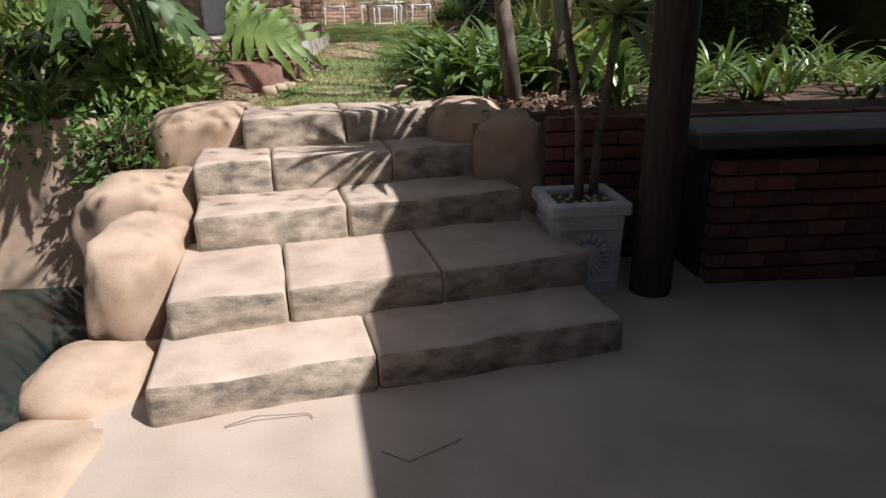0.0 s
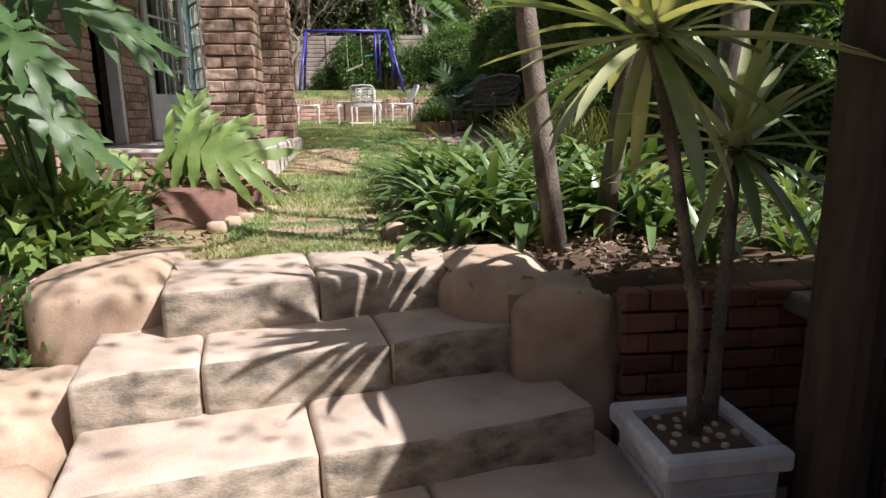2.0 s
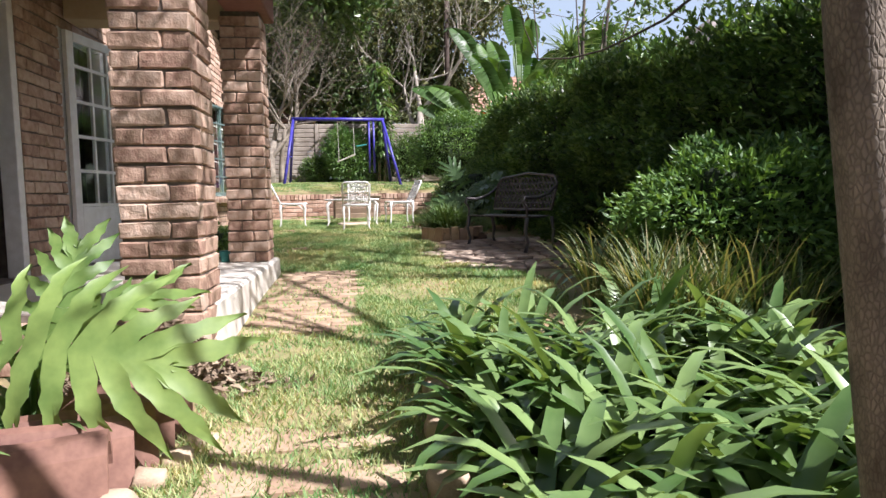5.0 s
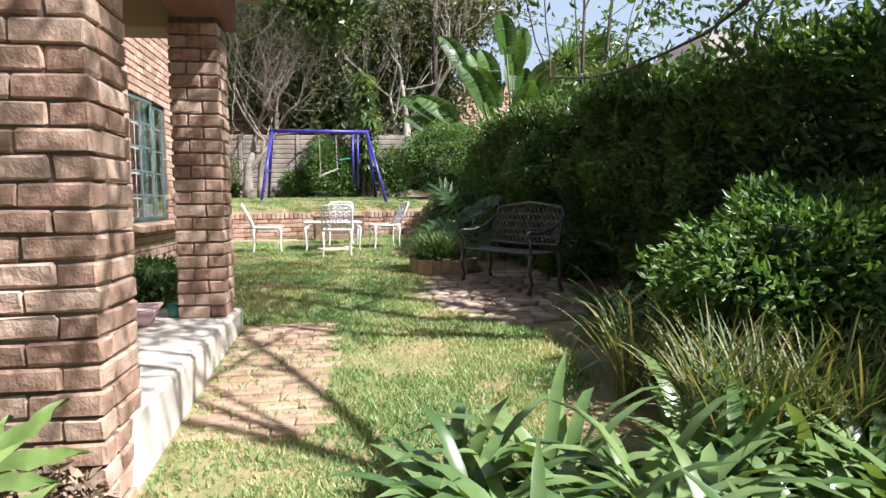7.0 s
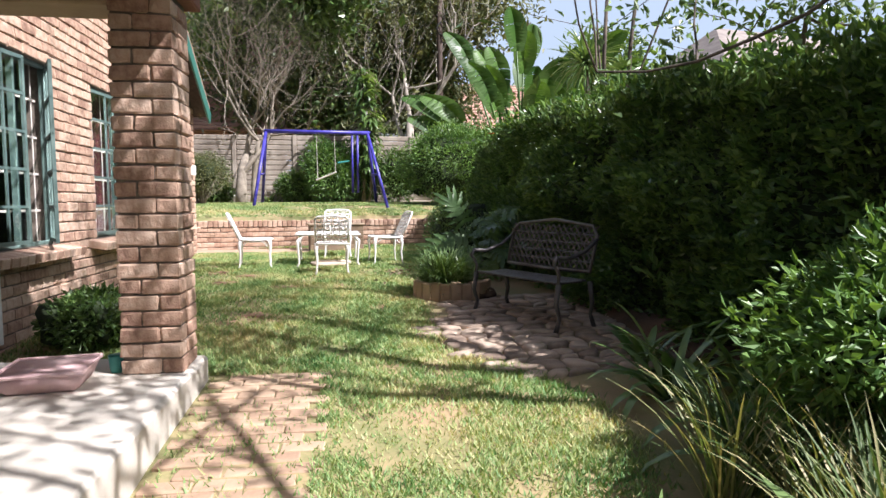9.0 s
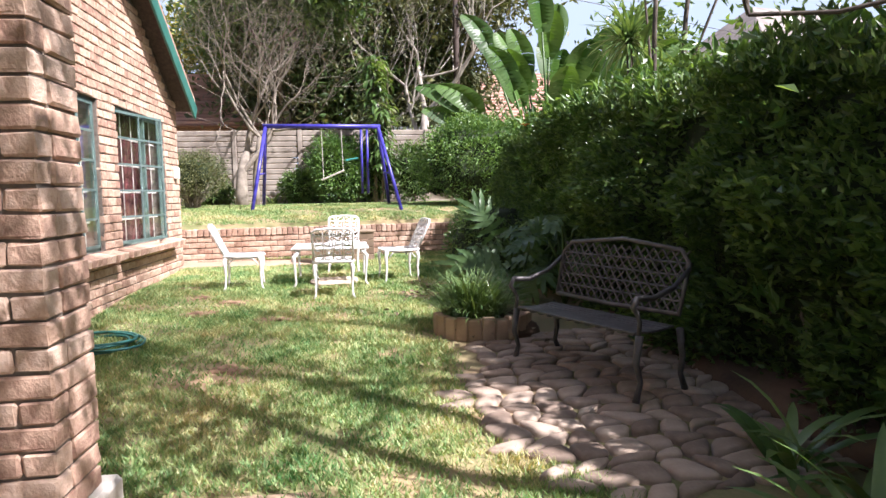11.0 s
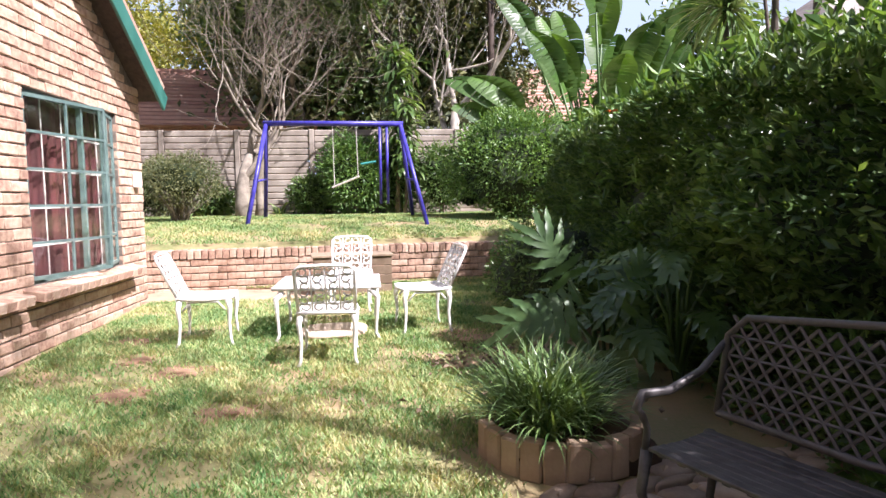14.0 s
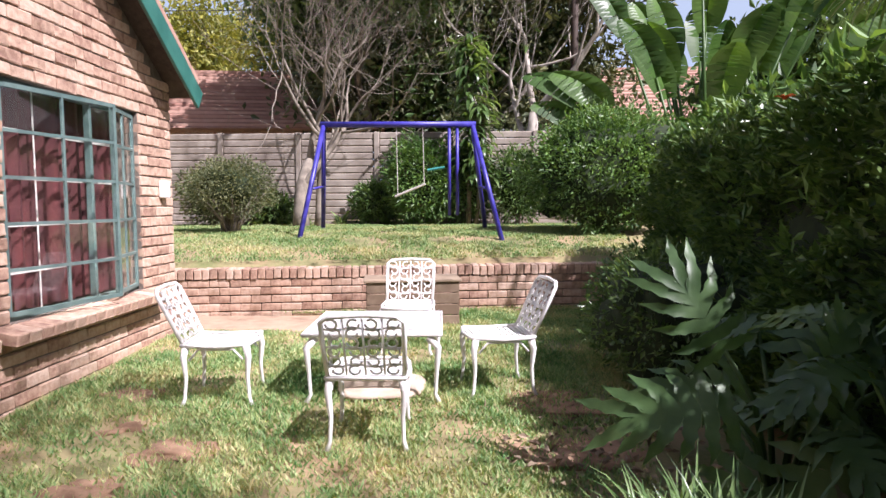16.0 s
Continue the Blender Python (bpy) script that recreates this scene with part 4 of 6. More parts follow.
for side_turn in (0, -90):
    m = Matrix.Rotation(radians(side_turn), 4, "Z") @ Matrix.Translation((0, -0.196, 0.235)) @ Matrix.Rotation(radians(93), 4, "X")
    fr = bmesh.new()
    for c, s in (((0, 0.16, 0), (0.34, 0.014, 0.014)), ((0, -0.16, 0), (0.34, 0.014, 0.014)), ((-0.165, 0, 0), (0.014, 0.33, 0.014)), ((0.165, 0, 0), (0.014, 0.33, 0.014))):
        box(fr, c, s, 0, 0.003)
    fr.transform(m)
    part("relief_frame", fr, M_PLANTER, planter)
    fl = bmesh.new()
    for k in range(20):
        a = 2 * math.pi * k / 20
        petal = bmesh.new()
        bmesh.ops.create_icosphere(petal, subdivisions=1, radius=1, matrix=m @ Matrix.Rotation(a, 4, "Z") @ Matrix.Translation((0.105, 0, 0)) @ Matrix.Diagonal((0.034, 0.013, 0.012, 1)))
        part("petal", petal, M_PLANTER, planter, "", True)
    bmesh.ops.create_icosphere(fl, subdivisions=2, radius=1, matrix=Matrix.Diagonal((0.075, 0.075, 0.014, 1)))
    fl.transform(m)
    part("flower_centre", fl, M_PLANTER, planter, "cast sunflower centre", True)


# ---- cast garden furniture ----
def arc(c, r, a0, a1, n=8):
    return [(c[0] + r * math.cos(radians(a0 + (a1 - a0) * k / n)), c[1] + r * math.sin(radians(a0 + (a1 - a0) * k / n))) for k in range(n + 1)]


def scroll_panel(width, height, cols, rows, r=0.0058):
    """Cast lattice of C-scrolls in a rectangle, in its own x-z plane."""
    bm = bmesh.new()
    cw, ch = width / cols, height / rows
    for i in range(cols + 1):
        x = -width / 2 + i * cw
        tube(bm, [(x, 0, 0), (x, 0, height)], r * 0.8, 6)
    for j in range(rows):
        for i in range(cols):
            cx, cz = -width / 2 + (i + 0.5) * cw, (j + 0.5) * ch
            s = 1 if (i + j) % 2 else -1
            for sg in (1, -1):
                pts = arc((cx + sg * s * cw * 0.06, cz + sg * ch * 0.24), min(cw, ch) * 0.29, 90 - s * 40, 90 + s * 270, 9)
                tube(bm, [(x, 0, z) for x, z in pts], r * 0.75, 5)
            tube(bm, [(cx - cw * 0.5, 0, cz), (cx, 0, cz + s * ch * 0.1), (cx + cw * 0.5, 0, cz)], r * 0.7, 5)
    return bm


def cast_chair(at, turn, group):
    c = thing("garden_chair", "white cast aluminium garden chair with a scrollwork back", "chair", at, group, turn=turn)
    w, d, sh = 0.43, 0.42, 0.4
    seat = bmesh.new()
    tube(seat, [(-w / 2, -d / 2, sh), (w / 2, -d / 2, sh), (w / 2 + 0.01, 0, sh - 0.01), (w / 2 - 0.02, d / 2, sh), (0, d / 2 + 0.03, sh), (-w / 2 + 0.02, d / 2, sh), (-w / 2 - 0.01, 0, sh - 0.01), (-w / 2, -d / 2, sh)], 0.014, 8)
    part("seat_frame", seat, M_WHITE, c, "", True)
    for k in range(11):
        y = -d / 2 + d * (k + 0.5) / 11
        part("seat_slat", boxed((0, y, sh - 0.006 - 0.012 * math.sin(math.pi * (k + 0.5) / 11)), (w - 0.02, 0.026, 0.008)), M_WHITE, c)
    for k in range(5):
        part("seat_bar", boxed((-w / 2 + w * (k + 0.5) / 5, 0, sh - 0.0165), (0.02, d - 0.02, 0.008)), M_WHITE, c)
    lean = Matrix.Translation((0, -d / 2, sh + 0.02)) @ Matrix.Rotation(radians(25), 4, "X")
    bh = 0.36
    back = scroll_panel(w - 0.02, bh, 4, 3, 0.0085)
    back.transform(lean)
    part("backrest", back, M_WHITE, c, "openwork scroll back", True)
    fr = bmesh.new()
    hw = w / 2
    tube(fr, [(-hw + 0.01, 0, -0.03), (-hw, 0, bh * 0.6), (-hw, 0, bh - 0.02), (-hw + 0.04, 0, bh + 0.015), (0, 0, bh + 0.025), (hw - 0.04, 0, bh + 0.015), (hw, 0, bh - 0.02), (hw, 0, bh * 0.6), (hw - 0.01, 0, -0.03)], 0.013, 8)
    fr.transform(lean)
    part("back_frame", fr, M_WHITE, c, "", True)
    for sx in (-1, 1):
        for sy in (-1, 1):
            x, y = sx * (w / 2 - 0.02), sy * (d / 2 - 0.02)
            part("leg", tubed([(x, y, sh - 0.01), (x + sx * 0.012, y + sy * 0.015, sh - 0.08), (x + sx * 0.0, y + sy * 0.005, sh * 0.45), (x + sx * 0.005, y + sy * 0.015, 0.05), (x + sx * 0.02, y + sy * 0.03, 0.0)], [0.026, 0.021, 0.013, 0.011, 0.016], 8), M_WHITE, c, "", True)
        apron = tubed([(sx * w / 2 * 0.95, -d / 2 + 0.04, sh - 0.1), (sx * w / 2 * 0.95, -d / 2 + 0.1, sh - 0.03), (sx * w / 2 * 0.95, d / 2 - 0.1, sh - 0.03), (sx * w / 2 * 0.95, d / 2 - 0.04, sh - 0.1)], 0.009, 6)
        part("apron", apron, M_WHITE, c, "", True)
    return c


cast_chair((-0.26, 12.93, lawn_z(12.9)), 2, "chairs round the garden table")
cast_chair((-1.35, 13.57, lawn_z(13.5)), -84, "chairs round the garden table")
cast_chair((0.5, 13.78, lawn_z(13.8)), 101, "chairs round the garden table")
cast_chair((-0.22, 14.85, lawn_z(14.8)), 180, "chairs round the garden table")
table = thing("garden_table", "low white cast aluminium garden table with cabriole legs", "table", (-0.34, 13.85, lawn_z(13.7)), turn=2)
tw, td, th = 0.9, 0.84, 0.45
top = bmesh.new()
tube(top, [(-tw / 2, -td / 2, th), (tw / 2, -td / 2, th), (tw / 2, td / 2, th), (-tw / 2, td / 2, th), (-tw / 2, -td / 2, th)], 0.015, 8)
part("table_frame", top, M_WHITE, table, "", True)
for k in range(22):
    part("slat", boxed((0, -td / 2 + td * (k + 0.5) / 22, th), (tw - 0.02, 0.024, 0.009)), M_WHITE, table)
for k in range(9):
    part("cross_bar", boxed((-tw / 2 + tw * (k + 0.5) / 9, 0, th - 0.0095), (0.025, td - 0.02, 0.009)), M_WHITE, table)
for sx in (-1, 1):
    for sy in (-1, 1):
        x, y = sx * (tw / 2 - 0.03), sy * (td / 2 - 0.03)
        part("leg", tubed([(x - sx * 0.05, y, th - 0.02), (x + sx * 0.01, y + sy * 0.01, th - 0.09), (x, y, th * 0.45), (x - sx * 0.01, y, 0.05), (x + sx * 0.015, y + sy * 0.02, 0.0)], [0.03, 0.024, 0.014, 0.012, 0.018], 8), M_WHITE, table, "", True)

slab_stone = tagged(part("stepping_stone", lump((0, 0, 0), (0.3, 0.26, 0.03), 71, 0.12, 3), M_SANDSTONE, None, "flat pinkish stone lying in the grass under the table", True), category="stone")
slab_stone.location = (-0.3, 13.75, lawn_z(13.75) + 0.02)
crate = thing("timber_box", "weathered brown timber box against the retaining wall", "box", (-0.28, 16.0, lawn_z(16.0)), turn=8)
for k in range(4):
    part("board", boxed((0, -0.22, 0.06 + 0.115 * k), (0.95, 0.025, 0.108), 0, 0.005), M_DEADLEAF, crate)
part("side_board", boxed((-0.46, 0, 0.23), (0.03, 0.42, 0.46), 0, 0.005), M_DEADLEAF, crate)
part("side_board", boxed((0.46, 0, 0.23), (0.03, 0.42, 0.46), 0, 0.005), M_DEADLEAF, crate)
part("lid", boxed((0, 0, 0.475), (1.0, 0.5, 0.03), 0, 0.006), M_DEADLEAF, crate)
structure("concrete_apron", lump((-1.75, 16.0, 1.19), (1.25, 0.45, 0.04), 72, 0.05), M_PAVER, "pale worn concrete strip before the retaining wall", "paving", True)

# ---- bench ----
bench = thing("garden_bench", "dark bronze cast metal garden bench with a lattice back", "bench", (1.44, 9.81, lawn_z(10.0) + 0.0), turn=-65)
bw, bd, bs = 1.1, 0.36, 0.4
seat = bmesh.new()
for k in range(8):
    y = -0.02 + bd * (k + 0.5) / 8
    part("seat_slat", boxed((0, y, bs + 0.02 * abs(k / 7 - 0.5)), (bw, 0.042, 0.014), 0, 0.003), M_BRONZE, bench)
for k in range(12):
    box(seat, (-bw / 2 + bw * (k + 0.5) / 12, bd / 2 - 0.02, bs - 0.006), (0.03, bd - 0.04, 0.01))
part("seat_frame", seat, M_BRONZE, bench)
nx, nz, bh = 16, 5, 0.4
bars = []
for k in range(nx + nz):
    for sgn in (1, -1):
        x0, z0 = -bw / 2 + bw * (k - nz) / nx, 0.0
        x1, z1 = x0 + bw * nz / nx, bh
        if x0 < -bw / 2:
            z0 = bh * (-bw / 2 - x0) / (x1 - x0)
            x0 = -bw / 2
        if x1 > bw / 2:
            z1 = bh * (bw / 2 - x0) / (x1 - x0) if x1 > x0 else bh
            z1 = min(z1 + z0 if x0 == -bw / 2 else z1, bh)
            x1 = bw / 2
        if x1 - x0 > 0.02:
            bars.append(tubed([(sgn * x0, 0.001 * sgn, z0), (sgn * x1, 0.001 * sgn, z1)], 0.008, 5))
for k in range(1, nz):
    bars.append(tubed([(-bw / 2, 0, bh * k / nz), (bw / 2, 0, bh * k / nz)], 0.007, 5))
lean = Matrix.Translation((0, bd + 0.02, bs + 0.08)) @ Matrix.Rotation(radians(-14), 4, "X")
for bar in bars:
    bar.transform(lean)
    part("lattice_bar", bar, M_BRONZE, bench)
fr = bmesh.new()
tube(fr, [(-bw / 2, 0, 0), (-bw / 2 - 0.01, 0, bh * 0.8), (-bw / 2 + 0.06, 0, bh + 0.0), (0, 0, bh + 0.05), (bw / 2 - 0.06, 0, bh), (bw / 2 + 0.01, 0, bh * 0.8), (bw / 2, 0, 0), (0, 0, -0.01), (-bw / 2, 0, 0)], 0.016, 8)
fr.transform(lean)
part("back_frame", fr, M_BRONZE, bench, "", True)
for sx in (-1, 1):
    x = sx * (bw / 2 + 0.02)
    part("armrest", tubed([(x, bd + 0.09, bs + 0.36), (x, bd - 0.06, bs + 0.26), (x, 0.12, bs + 0.21), (x, -0.03, bs + 0.22), (x, -0.06, bs + 0.17), (x, -0.03, bs + 0.14), (x, 0.0, bs + 0.08), (x, -0.01, bs)], [0.014, 0.016, 0.018, 0.018, 0.018, 0.015, 0.014, 0.014], 8), M_BRONZE, bench, "curled armrest", True)
    part("leg", tubed([(x, 0.0, bs), (x, -0.03, bs * 0.6), (x, 0.01, 0.12), (x, -0.03, 0)], [0.024, 0.02, 0.016, 0.022], 8), M_BRONZE, bench, "", True)
    part("leg", tubed([(x, bd, bs), (x, bd + 0.03, bs * 0.55), (x, bd + 0.01, 0.12), (x, bd + 0.06, 0)], [0.024, 0.02, 0.016, 0.022], 8), M_BRONZE, bench, "", True)

# ---- swing frame ----
swing = thing("swing_frame", "blue-painted tubular steel garden swing frame", "swing", (0, 0, 0))
TL, TR = Vector((-1.85, 19.0, 3.68)), Vector((0.4, 19.0, 3.66))
part("top_bar", tubed([TL + Vector((-0.05, 0, 0)), TR + Vector((0.05, 0, 0))], 0.045, 12), M_BLUE, swing, "", True)
for a, b in ((TL, (-2.04, 18.15, lawn_z(18.9))), (TL, (-2.08, 19.85, lawn_z(20.4))), (TR, (0.8, 18.15, lawn_z(18.8))), (TR, (0.62, 19.85, lawn_z(20.4)))):
    part("leg", tubed([a, b], 0.036, 10), M_BLUE, swing, "", True)
part("brace", tubed([TL.lerp(Vector((-2.0, 18.2, 1.9)), 0.55), TL.lerp(Vector((-2.05, 19.8, 2.0)), 0.55)], 0.018, 8), M_BLUE, swing, "", True)
part("brace", tubed([TR.lerp(Vector((0.75, 18.2, 1.9)), 0.55), TR.lerp(Vector((0.6, 19.8, 2.0)), 0.55)], 0.018, 8), M_BLUE, swing, "", True)
for x in (0.05, 0.17):
    part("hanger_bar", tubed([(x, 19.0, 3.66), (x, 19.0, 2.3)], 0.025, 8), M_BLUE, swing, "", True)
for x in (-0.75, -0.35):
    part("rope", tubed([(x, 19.0, 3.66), (x + 0.02, 18.95, 2.62 + 0.35 * (x + 0.75))], 0.006, 5), M_BAR, swing)
part("swing_seat", boxed((-0.54, 18.95, 2.68), (0.5, 0.16, 0.03), 0, 0.006, Matrix.Rotation(radians(-22), 4, "Y")), M_BAR, swing, "pale plank seat hanging askew")
part("trapeze", tubed([(-0.28, 18.95, 2.98), (-0.02, 18.95, 3.02)], 0.02, 8), M_TEAL, swing, "turquoise plastic grip")

# ---- hose, tray ----
hose = bmesh.new()
pts = []
for k in range(150):
    a = k * 0.21
    rr = 0.3 + 0.05 * math.sin(k * 0.13) + 0.02 * math.sin(k * 0.57)
    pts.append((-2.12 + rr * 1.15 * math.cos(a), 11.15 + rr * math.sin(a), lawn_z(11.2) + 0.03 + 0.012 * (k // 30) + 0.008 * math.sin(k * 0.4)))
tube(hose, pts, 0.011, 6)
tagged(part("garden_hose", hose, M_HOSE, None, "coiled dark green garden hose lying on the lawn", True), category="hose")
tray = thing("plastic_tray", "shallow faded pink plastic tray on the veranda slab", "tray", (-1.62, 7.95, SLAB + 0.005), turn=8)
tb = bmesh.new()
bmesh.ops.create_cone(tb, cap_ends=True, segments=4, radius1=0.24, radius2=0.3, depth=0.1, matrix=Matrix.Translation((0, 0, 0.05)) @ Matrix.Rotation(radians(45), 4, "Z") @ Matrix.Diagonal((1, 1, 1, 1)))
bmesh.ops.bevel(tb, geom=tb.edges[:], offset=0.015, segments=2, affect="EDGES")
part("body", tb, M_PINK, tray, "", True)
part("lip", tubed([(-0.21, -0.21, 0.1), (0.21, -0.21, 0.1), (0.21, 0.21, 0.1), (-0.21, 0.21, 0.1), (-0.21, -0.21, 0.1)], 0.012, 6), M_PINK, tray)
bucket = bmesh.new()
tube(bucket, [(0, 0, 0), (0, 0, 0.02), (0, 0, 0.09), (0, 0, 0.1)], [0.04, 0.043, 0.05, 0.053], 14)
tagged(part("small_bucket", bucket, M_TEAL, None, "small teal plastic bucket beside a brick column", True), category="bucket").location = (-1.36, 8.2, SLAB)

# ---- pale hazy sky low over the distance ----
haze = bpy.data.materials.new("hazy_sky")
haze.use_nodes = True
glow = haze.node_tree.nodes.new("ShaderNodeEmission")
glow.inputs[0].default_value = (0.27, 0.335, 0.4, 1)
haze.node_tree.links.new(glow.outputs[0], haze.node_tree.nodes["Material Output"].inputs[0])
dome = bmesh.new()
lo_hi = []
for k in range(25):
    a = radians(15 + 150 * k / 24)
    lo_hi.append([dome.verts.new((r * math.cos(a), r * math.sin(a), z)) for r, z in ((180, -4), (178, 40), (160, 95), (120, 140))])
for p, q in zip(lo_hi, lo_hi[1:]):
    for j in range(3):
        dome.faces.new((p[j], p[j + 1], q[j + 1], q[j]))
structure("backdrop", dome, haze, "pale hazy midday sky over the distance", "sky", True)

# ---- neighbours beyond the wall ----
def far_house(at, turn, size, ridge, roof_mat, label, wall_mat):
    h = thing("neighbour_house", label, "house", at, "", turn=turn)
    w, d, eave = size
    part("wall", boxed((0, 0, eave / 2), (w, d, eave)), wall_mat, h)
    r = bmesh.new()
    vs = [r.verts.new(p) for p in ((-w / 2 - 0.5, -d / 2 - 0.5, eave), (w / 2 + 0.5, -d / 2 - 0.5, eave), (w / 2 + 0.5, d / 2 + 0.5, eave), (-w / 2 - 0.5, d / 2 + 0.5, eave), (-w / 2 + d * 0.35, 0, ridge), (w / 2 - d * 0.35, 0, ridge))]
    for f in ((0, 1, 5, 4), (1, 2, 5), (2, 3, 4, 5), (3, 0, 4), (3, 2, 1, 0)):
        r.faces.new([vs[i] for i in f])
    part("roof", r, roof_mat, h, "")
    rows = bmesh.new()
    for k in range(16):
        f = (k + 0.5) / 16
        y, z = (-d / 2 - 0.5) * (1 - f), eave + (ridge - eave) * f
        half = (w / 2 + 0.5) * (1 - f) + (w / 2 - d * 0.35) * f
        box(rows, (0, y, z + 0.02), (2 * half, 0.1, 0.07))
    if roof_mat is M_ROOFTILE:
        part("tiling", rows, roof_mat, h, kind="stuff")
    for k in range(3):
        x = -w / 2 + w * (k + 0.5) / 3
        win = part("window", boxed((x, -d / 2 - 0.02, eave * 0.62), (1.1, 0.06, 0.8), 0, 0.01), M_WHITE, h, "white-framed window")
        # Pane coloured near-black to imitate the unlit room behind it.
        part("pane", boxed((x, -d / 2 - 0.06, eave * 0.62), (0.95, 0.02, 0.66)), M_DARK, win)
    return h


far_house((-7.2, 28.5, 1.9), 8, (9, 6, 2.5), 4.6, M_ROOFTILE, "brick neighbour house with a red tiled hipped roof", M_BRICK)
far_house((6.5, 34.0, 2.0), 0, (14, 7, 3.0), 5.6, M_ROOFTILE, "neighbour house with a brown tiled roof behind trees", M_BRICK)
far_house((21.0, 31.0, 1.9), 10, (20, 13, 2.8), 7.6, M_THATCH, "neighbour house with a tall grey thatched roof", M_PRECAST)
shed = thing("garden_shed", "small shed with a blue-grey corrugated iron roof", "shed", (1.4, 24.8, 2.05))
part("wall", boxed((0, 0, 0.9), (2.2, 1.6, 1.8)), M_PRECAST, shed)
sr = bmesh.new()
for k in range(33):
    x = -1.3 + 2.6 * k / 32
    for y, z in ((-1.0, 1.75), (1.0, 2.35)):
        sr.verts.new((x, y, z + 0.02 * math.sin(k * 2.4)))
sr.verts.ensure_lookup_table()
for k in range(32):
    sr.faces.new([sr.verts[i] for i in (2 * k, 2 * k + 2, 2 * k + 3, 2 * k + 1)])
part("roof", sr, M_CORRUGATED, shed, "corrugated iron roof")
pole = thing("utility_pole", "dark timber utility pole with crossarm and insulators", "pole", (2.9, 24.8, 2.0))
part("pole", tubed([(0, 0, 0), (0, 0, 7.5)], [0.11, 0.08], 10), M_DARKPOST, pole, "", True)
part("crossarm", boxed((0, 0, 6.6), (1.3, 0.1, 0.1), 0, 0.01), M_DARKPOST, pole)
for x in (-0.5, 0.0, 0.5):
    part("insulator", tubed([(x, 0, 6.65), (x, 0, 6.72), (x, 0, 6.8)], [0.03, 0.05, 0.03], 10), M_BRONZE, pole)
ring = bmesh.new()
tube(ring, [(0.12 + 0.22 * math.cos(a * 0.4), -0.12, 5.6 + 0.22 * math.sin(a * 0.4)) for a in range(17)], 0.025, 6)
part("cable_coil", ring, M_CABLE, pole, "coiled black cable")
cable = tubed([(-30, 26.5, 8.6), (-14, 27, 7.9), (-5, 27.3, 7.9), (2.9, 24.8, 8.7), (14, 28, 7.9), (40, 29, 9)], 0.012, 5)
tagged(part("overhead_cable", cable, M_CABLE, None, "thin black overhead cable"), category="cable")


# ---- planting ----
def spread_dirs(n, r, up=0.0):
    d = r.normal(size=(n, 3))
    d[:, 2] += up
    return d / np.linalg.norm(d, axis=1, keepdims=True)


def grow(r, start, way, length, radius, depth, out, tips, wander=0.35, split=3, shrink=0.68, lift=0.1):
    """One limb as a run of points, then its children."""
    n = 5
    p, d = np.array(start, float), np.array(way, float)
    pts, rads = [p.copy()], [radius]
    for k in range(n):
        d = d + r.normal(size=3) * wander * 0.35
        d[2] += lift * 0.3
        d /= np.linalg.norm(d)
        p = p + d * length / n
        pts.append(p.copy())
        rads.append(radius * (1 - 0.45 * (k + 1) / n))
    out.append((pts, rads))
    if depth == 0:
        tips.append((pts[-1], d.copy()))
        tips.append((pts[3], d.copy()))
        return
    for k in range(split):
        q = pts[-1] if k < 2 else pts[3]
        w = d + r.normal(size=3) * (0.55 + wander * 0.5)
        w[2] += lift
        w /= np.linalg.norm(w)
        grow(r, q, w, length * shrink * r.uniform(0.75, 1.2), rads[-1] * 0.8, depth - 1, out, tips, wander, split, shrink, lift)


def tree(name, label, category, at, first, radius, depth, leaves, size, leaf_mat, bark, seed, way=(0, 0, 1), cluster=0.35, group="", split=3, shrink=0.68, lift=0.1, wander=0.35, width=0.45):
    r = np.random.default_rng(seed)
    t = thing(name, label, category, at, group)
    out, tips = [], []
    grow(r, (0, 0, -0.05), np.array(way) / np.linalg.norm(way), first, radius, depth, out, tips, wander, split, shrink, lift)
    part("trunk", tubed(out[0][0], out[0][1], 14), bark, t, "", True)
    bm = bmesh.new()
    for pts, rads in out[1:]:
        tube(bm, pts, rads, 7 if rads[0] > 0.03 else 4, False)
    part("branch", bm, bark, t, "", True, "stuff")
    if leaves:
        which = r.integers(0, len(tips), leaves)
        c = np.array([tips[i][0] for i in which]) + r.normal(size=(leaves, 3)) * cluster * np.array([1, 1, 0.7])
        part("crown", leaf_mesh("crown", c, spread_dirs(leaves, r, -0.2), size, size * width, 0.4, seed), leaf_mat, t)
    return t


